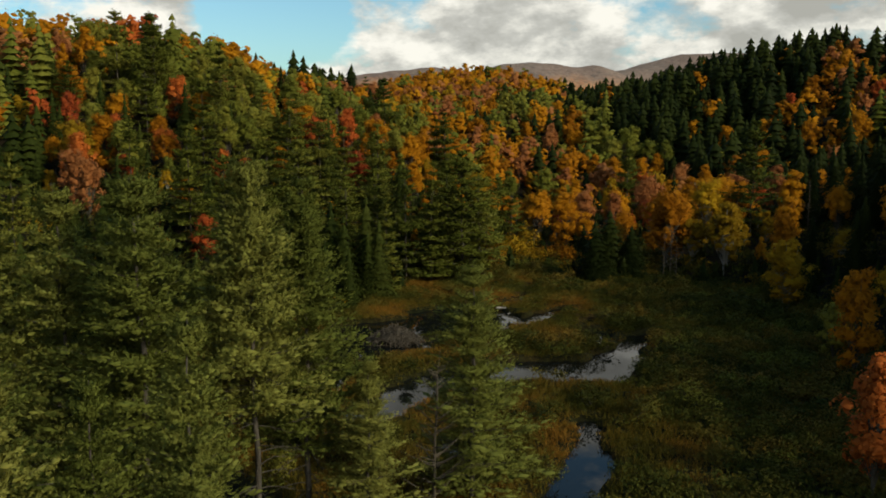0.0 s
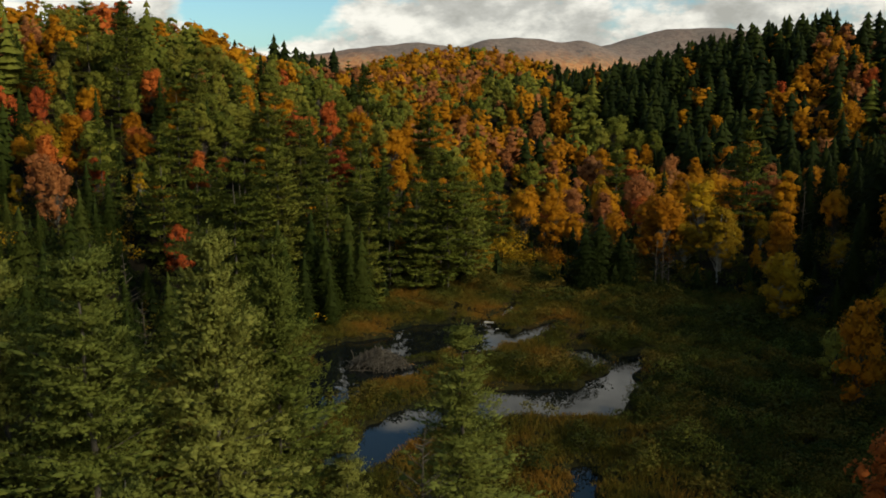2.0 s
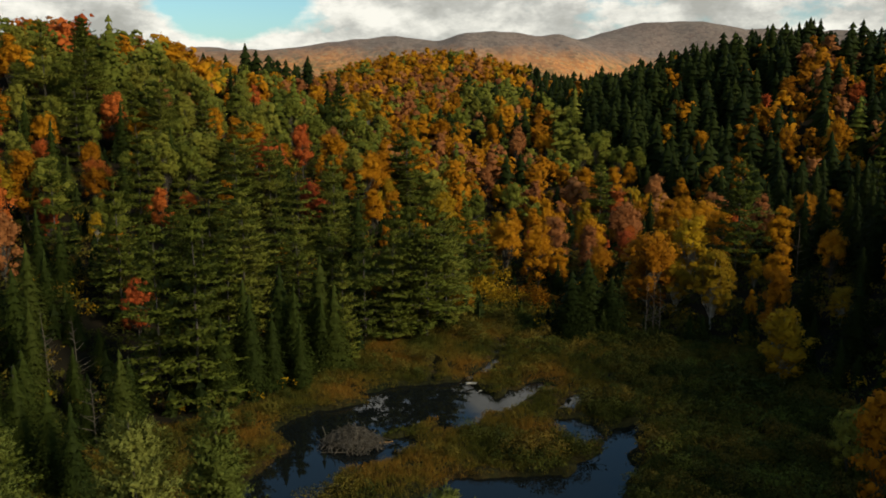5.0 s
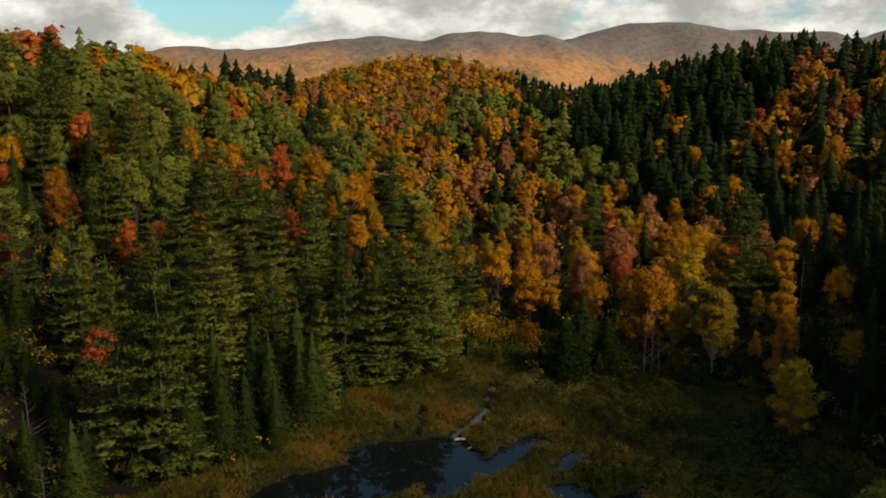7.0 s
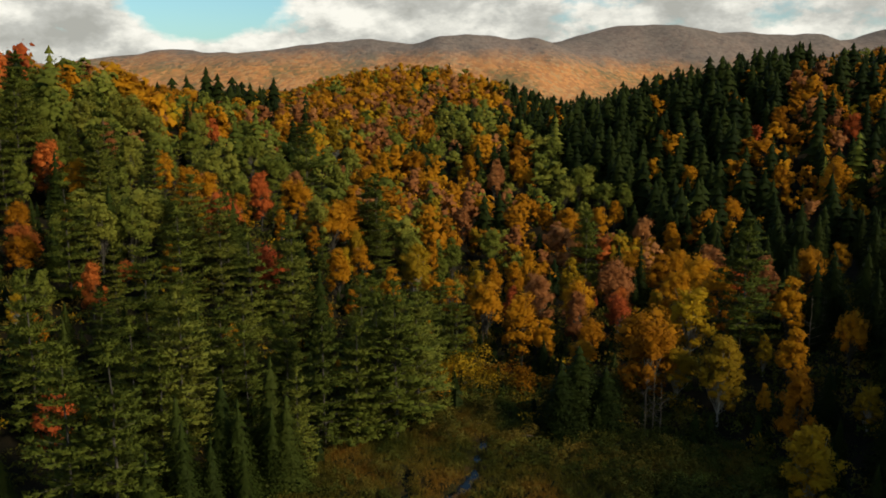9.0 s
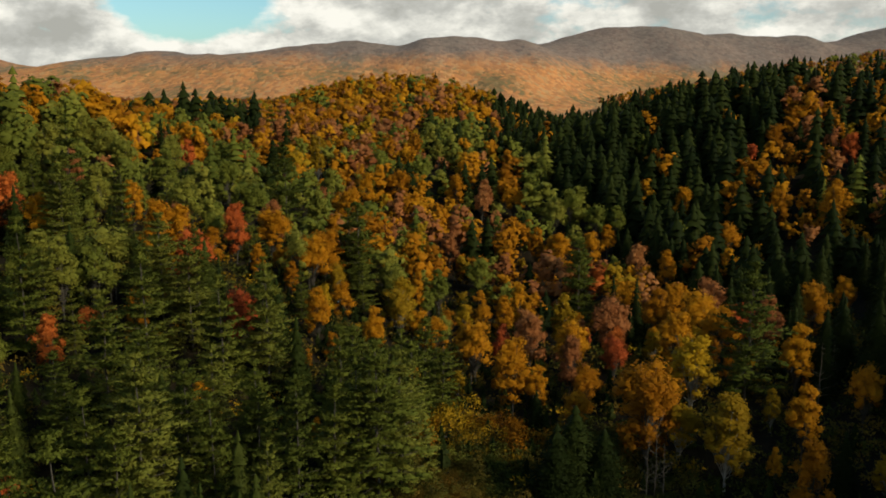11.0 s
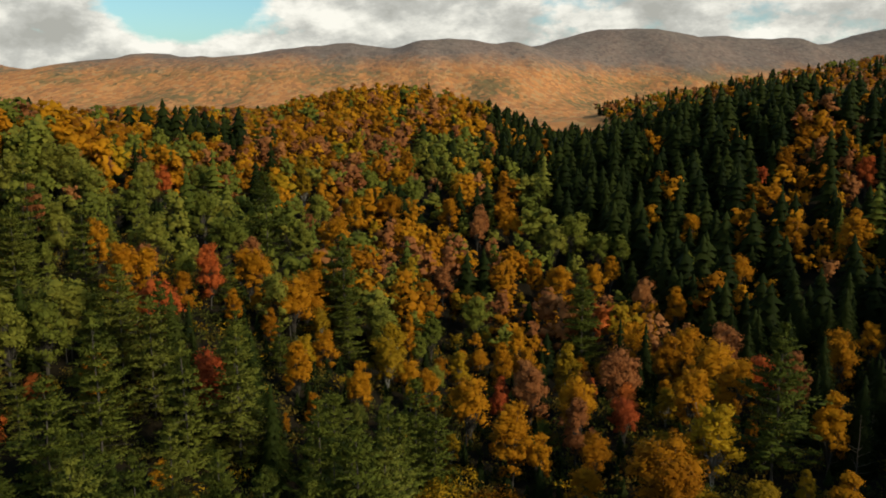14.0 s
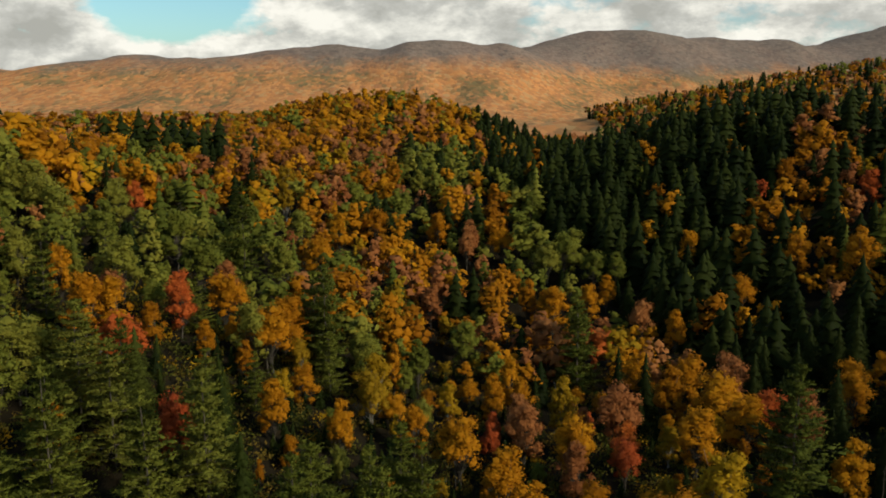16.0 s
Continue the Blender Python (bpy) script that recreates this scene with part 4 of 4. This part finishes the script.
# ---- marsh ----
def shrub_shape(seed, high, wide, count, size):
    """A low bush of many stems, leafy to the ground."""
    r = np.random.RandomState(seed)
    k = r.randint(4, 7)
    hubs = np.stack([r.normal(0, 0.42 * wide, k), r.normal(0, 0.42 * wide, k), high * r.uniform(0.3, 0.75, k)], 1)
    pick = r.randint(k, size=count)
    w = unit(r.normal(size=(count, 3)) + np.array([0, 0, 0.3]))
    c = hubs[pick] + w * (np.array([wide, wide, high]) * 0.42) * (r.uniform(0.2, 1.1, count) ** 0.5)[:, None]
    c[:, 2] = np.maximum(c[:, 2], 0.05)
    stems = [tube(np.array([[0, 0, -0.1], h * 0.5 + r.normal(0, 0.05, 3), h]), [0.03, 0.02, 0.008], 3) for h in hubs]
    return stems, leaves(c, w + r.normal(0, 0.8, (count, 3)), size * r.uniform(0.6, 1.3, count), size * 0.7, r, w + np.array([0, 0, 0.5]) + r.normal(0, 0.3, (count, 3)))


SHRUBS = {}


def shrub(kind, x, y, high, wide, text):
    v = random.randint(0, 3)
    key = (kind, v)
    m = pose(x, y, float(ground(x, y)) - 0.05, 0, 0, random.uniform(0, 360))
    if key not in SHRUBS:
        stems, crown = shrub_shape(300 + v, 2.0, 2.0, 1000, 0.15)
        ob = new("shrub")
        tagged(part("stemwork", mesh_of("stemwork", *join(stems), [BARK_DARK]), ob), kind="stuff")
        part("leaves", mesh_of("leaves", crown[0], leaf_faces(len(crown[0]) // 3), [LEAF[kind]], normals=crown[1]), ob)
        tagged(ob, text, "shrub", "shrubs round the marsh")
        ob.matrix_basis = m @ Matrix.Diagonal((wide / 2, wide / 2, high / 2, 1))
        SHRUBS[key] = (ob, high, wide)
        return ob
    ob, h0, w0 = SHRUBS[key]
    return tagged(copy_thing(ob, m @ Matrix.Diagonal((wide / w0, wide / w0, high / h0, 1))), text)


def marsh_plants():
    r = np.random.RandomState(21)
    # single bushes
    count = 0
    while count < 270:
        x, y = r.uniform(-30, 47), r.uniform(64, 160)
        dense = 0.9 if x > 18 + 6 * math.sin(y * 0.1) else 0.12
        if not inside(x, y) or float(shore(x, y)) < 1.6 or r.rand() > dense:
            continue
        tone = r.rand()
        kind, text = ("green", "rounded green marsh shrub") if tone > 0.86 else ("shrub", "dark olive marsh shrub with dense twigs")
        shrub(kind, x, y, r.uniform(1.0, 2.6), r.uniform(1.5, 3.8), text)
        count += 1
    for x, y, kind, h, w in [(3.0, 172, "yellow", 5.2, 5.5), (6.5, 174, "yellow", 3.6, 4.8), (10.5, 172, "orange", 3.2, 4.8), (14.5, 170, "orange", 3.6, 4.4), (1.6, 169, "orange", 3.4, 4.2), (8.8, 170, "yellow", 2.8, 4.4), (8.5, 167, "shrub", 2.0, 4.0),
                             (-2.5, 162, "shrub", 1.8, 3.0), (18.0, 168, "orange", 2.6, 3.6), (12.0, 164, "green", 2.2, 3.6), (4.0, 163, "green", 2.0, 3.0), (26.0, 162, "shrub", 3.0, 5.0),
                             (21.0, 163, "shrub", 3.2, 5.0), (34.0, 153, "shrub", 2.4, 4.0), (37.5, 126, "shrub", 4.0, 6.5), (44.0, 152, "shrub", 3.0, 5.0), (24.5, 108, "green", 2.6, 3.6)]:
        text = {"yellow": "golden yellow bush at the wood's edge", "orange": "orange-leaved bush at the wood's edge"}.get(kind, "olive bush at the wood's edge")
        shrub(kind, x, y, h, w, text)
    # low heath of small bushes, and sedge
    for name, kind, total, label in (("marsh_heath", "shrub", 2100, "low tangled heath of dark marsh shrubs"), ("sedge", "sedge", 24000, "tussocks of brown and olive marsh sedge")):
        x, y = r.uniform(-44, 49, total * 4), r.uniform(45, 170, total * 4)
        d = shore(x, y)
        ok = (inside(x, y) | ((x > -12) & (x < 32) & (y > 140) & (y < 176))) & (d > (0.9 if kind == "shrub" else 0.1))
        heath = fade(10, 22, x + 5 * np.sin(y * 0.13)) * 0.9 + 0.1
        ok &= r.rand(len(x)) < (heath if kind == "shrub" else 1.1 - 0.9 * heath)
        x, y = x[ok][:total], y[ok][:total]
        z = ground(x, y)
        vs, ts = [], []
        hue = np.clip(0.5 + 0.42 * waves(x, y, 16, 31) + r.normal(0, 0.14, len(x)), 0, 1)
        if kind == "shrub":
            for v in range(4):
                _, (crown, _) = shrub_shape(330 + v, 1.0, 1.5, 130, 0.21)
                sel = np.arange(len(x)) % 4 == v
                k, a = r.uniform(0.6, 1.5, sel.sum()), r.uniform(0, math.tau, sel.sum())
                c, s = np.cos(a)[:, None], np.sin(a)[:, None]
                px, py, pz = crown.T
                k = k[:, None]
                vs.append(np.stack([x[sel][:, None] + k * (c * px - s * py), y[sel][:, None] + k * (s * px + c * py), z[sel][:, None] + k * pz], -1).reshape(-1, 3))
                ts.append(np.repeat(hue[sel], len(crown)))
        else:
            blades = 10
            c = np.repeat(np.stack([x, y, z], 1), blades, 0)
            n = len(c)
            d3 = np.stack([r.normal(0, 0.38, n), r.normal(0, 0.38, n), np.ones(n)], 1)
            tall = np.repeat(r.uniform(0.35, 0.8, len(x)) * np.clip(0.4 + 0.25 * shore(x, y), 0.4, 1), blades) * r.uniform(0.7, 1.2, n)
            c = c + np.stack([r.normal(0, 0.28, n), r.normal(0, 0.28, n), tall * 0.4], 1)
            vs.append(leaves(c, d3, tall, 0.075, r, r.normal(0, 0.5, (n, 3)) + np.array([0, -0.3, 0.8]))[0])
            ts.append(np.repeat(np.repeat(hue, blades), 3))
        v = np.concatenate(vs)
        ob = new(name, mesh_of(name, v, leaf_faces(len(v) // 3), [HEATH if kind == "shrub" else SEDGE], tint=np.concatenate(ts)))
        tagged(ob, label, "marsh plants", kind="stuff")


HEATH = foliage("heath_leaves", *TINTS["shrub"], joined=True)
SEDGE = foliage("sedge_blades", *TINTS["sedge"], joined=True)
marsh_plants()


# ---- beaver lodge, dead wood ----
def lodge(x, y):
    r = np.random.RandomState(5)
    ob = tagged(new("beaver_lodge"), "beaver lodge, a mound of grey weathered sticks in the pond", "beaver lodge")
    ob.matrix_basis = pose(x, y, 0)
    a, k = np.meshgrid(np.linspace(0, math.tau, 25)[:-1], np.linspace(0, 1, 7), indexing="ij")
    rx, ry, h = 3.4, 2.5, 1.2
    v = np.stack([rx * (1 - k) * np.cos(a), ry * (1 - k) * np.sin(a), -0.5 + (h + 0.5) * np.sin(k * math.pi / 2) * (1 + 0.08 * np.sin(3 * a + 5 * k))], -1).reshape(-1, 3)
    i, j = np.meshgrid(np.arange(24), np.arange(6), indexing="ij")
    f = np.stack([i * 7 + j, (i + 1) % 24 * 7 + j, (i + 1) % 24 * 7 + j + 1, i * 7 + j + 1], -1).reshape(-1, 4)
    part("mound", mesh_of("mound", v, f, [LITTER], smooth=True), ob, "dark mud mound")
    sticks = []
    for n in range(420):
        q, t = r.uniform(0, 1) ** 0.6, r.uniform(0, math.tau)
        p = np.array([rx * q * math.cos(t), ry * q * math.sin(t), h * math.cos(q * math.pi / 2) ** 0.8 + 0.05 + r.uniform(0, 0.38)])
        d = unit(np.array([-math.sin(t), math.cos(t), 0]) * r.normal(0, 0.8) + np.array([math.cos(t), math.sin(t), -0.75]) * r.normal(0, 0.7) + r.normal(0, 0.16, 3))
        l, w = r.uniform(0.5, 1.5), r.uniform(0.02, 0.06)
        sticks.append(tube(np.array([p - d * l, p + r.normal(0, 0.04, 3), p + d * l]), [w, w * 0.9, w * 0.5], 5))
    tagged(part("stickwork", mesh_of("stickwork", *join(sticks), [STICK], smooth=True), ob, "grey weathered sticks"), kind="stuff")


lodge(-10.2, 112.4)


def dead_tree(x, y, high, seed, count, spread, text):
    r = np.random.RandomState(seed)
    ob = tagged(new("dead_tree"), text, "dead tree", "dead trees")
    ob.matrix_basis = pose(x, y, float(ground(x, y)) - 0.2, 0, 0, 30 * seed)
    s = np.linspace(0, 1, 7)
    line = np.stack([0.03 * high * s ** 2 + r.normal(0, 0.03, 7), r.normal(0, 0.03, 7), s * high], 1)
    part("trunk", mesh_of("trunk", *tube(line, 0.011 * high * (1.03 - s) + 0.01, 7), [STICK], smooth=True), ob)
    limbs = []
    for i in range(count):
        h, a = r.uniform(0.15, 0.95), r.uniform(0, math.tau)
        reach = spread * (1.05 - h) * r.uniform(0.6, 1.1)
        q = np.linspace(0, 1, 5)
        root = np.array([np.interp(h * high, line[:, 2], line[:, 0]), 0, h * high])
        path = root + reach * np.stack([q * math.cos(a), q * math.sin(a), 0.42 * q + 0.12 * q ** 2 + r.normal(0, 0.015, 5)], 1)
        limbs.append(tube(path, 0.040 * (1.05 - q) + 0.010, 4))
        for j in range(5):
            p = path[1 + j % 4]
            d = np.array([math.cos(a + r.choice([-0.7, 0.7])), math.sin(a + r.choice([-0.7, 0.7])), r.uniform(0.1, 0.5)]) * reach * r.uniform(0.15, 0.35)
            limbs.append(tube(np.array([p, p + d * 0.55, p + d]), [0.014, 0.01, 0.004], 3))
    tagged(part("branchwork", mesh_of("branchwork", *join(limbs), [STICK], smooth=True), ob), kind="stuff")


dead_tree(-0.6, 65.5, 12.0, 1, 64, 4.0, "bare grey dead conifer with upswept limbs beside the pond")
for x, y, h, n in [(29.0, 152.5, 8.5, 2), (30.2, 153.0, 9.0, 3), (31.0, 152.0, 7.5, 4), (-36.5, 108.0, 8.0, 5), (-46.0, 117.0, 11.0, 6), (-43.5, 119.0, 10.0, 7), (57.0, 168.0, 10.0, 8), (60.0, 171.0, 9.0, 9)]:
    dead_tree(x, y, h, n, 16, 2.6, "thin leafless grey tree at the wood's edge")


def log(x, y, length, thick, turn, mat, text):
    r = np.random.RandomState(int(abs(x) * 10))
    s = np.linspace(0, 1, 6)
    line = np.stack([(s - 0.5) * length, 0.12 * np.sin(s * 5), 0.05 * np.cos(s * 4)], 1)
    v, f = tube(line, thick * (1.1 - 0.5 * s), 8)
    ob = new("fallen_log", mesh_of("fallen_log", v, f, [mat], smooth=True))
    ob.matrix_basis = pose(x, y, max(0.02, float(ground(x, y))) + thick * 0.4, 0, 2, turn)
    tagged(ob, text, "log", "fallen logs")


log(3.0, 131.2, 2.6, 0.16, 20, BARK_PALE, "pale bare log lying at the pond's edge")
log(3.8, 129.6, 1.4, 0.07, 60, BARK_PALE, "pale bare branch lying in the pond")
log(6.4, 173.0, 7.5, 0.14, 20, BARK_PALE, "long pale fallen trunk across the bushes")
log(-6.6, 113.2, 1.6, 0.06, 35, RUST, "rust-brown log on the edge of the lodge")
log(14.0, 152.0, 3.0, 0.13, -10, BARK_PALE, "pale log lying in the sedge")


# ---- saplings and brush under the trees ----
def understory():
    r = np.random.RandomState(41)
    total = 3000
    x, y = r.uniform(-75, 80, total * 2), r.uniform(98, 240, total * 2)
    ok = ~inside(x, y) & (abs(x - 4) < 0.52 * y + 10) & (shore(x, y) > 2.0)
    x, y = x[ok][:total], y[ok][:total]
    z = ground(x, y)
    kinds = r.rand(len(x))
    for name, lo, hi, mat, label in (("brush", 0.0, 0.79, HEATH, "dark olive brush on the forest floor"), ("saplings", 0.79, 0.87, LEAF_FAR["yellow"], "yellow saplings on the forest floor"),
                                     ("young_firs", 0.87, 1.0, LEAF_FAR["spruce"], "young dark firs on the forest floor")):
        vs, ts = [], []
        for v in range(4):
            sel = (kinds >= lo) & (kinds < hi) & (np.arange(len(x)) % 4 == v)
            if name == "young_firs":
                _, (crown, _) = spire(350 + v, 3.4, 1.1, 0.02, 80, 0.3, 0.75, 0.2, 0.35, 6, 6)
            else:
                _, (crown, _) = shrub_shape(340 + v, 1.7, 2.0, 60, 0.36)
            k, a = r.uniform(0.6, 1.5, sel.sum())[:, None], r.uniform(0, math.tau, sel.sum())
            c, s = np.cos(a)[:, None], np.sin(a)[:, None]
            px, py, pz = crown.T
            vs.append(np.stack([x[sel][:, None] + k * (c * px - s * py), y[sel][:, None] + k * (s * px + c * py), z[sel][:, None] + k * pz], -1).reshape(-1, 3))
            ts.append(np.repeat(r.rand(sel.sum()), len(crown)))
        v = np.concatenate(vs)
        ob = new(name, mesh_of(name, v, leaf_faces(len(v) // 3), [mat], tint=np.concatenate(ts)))
        tagged(ob, label, "undergrowth", kind="stuff")


understory()
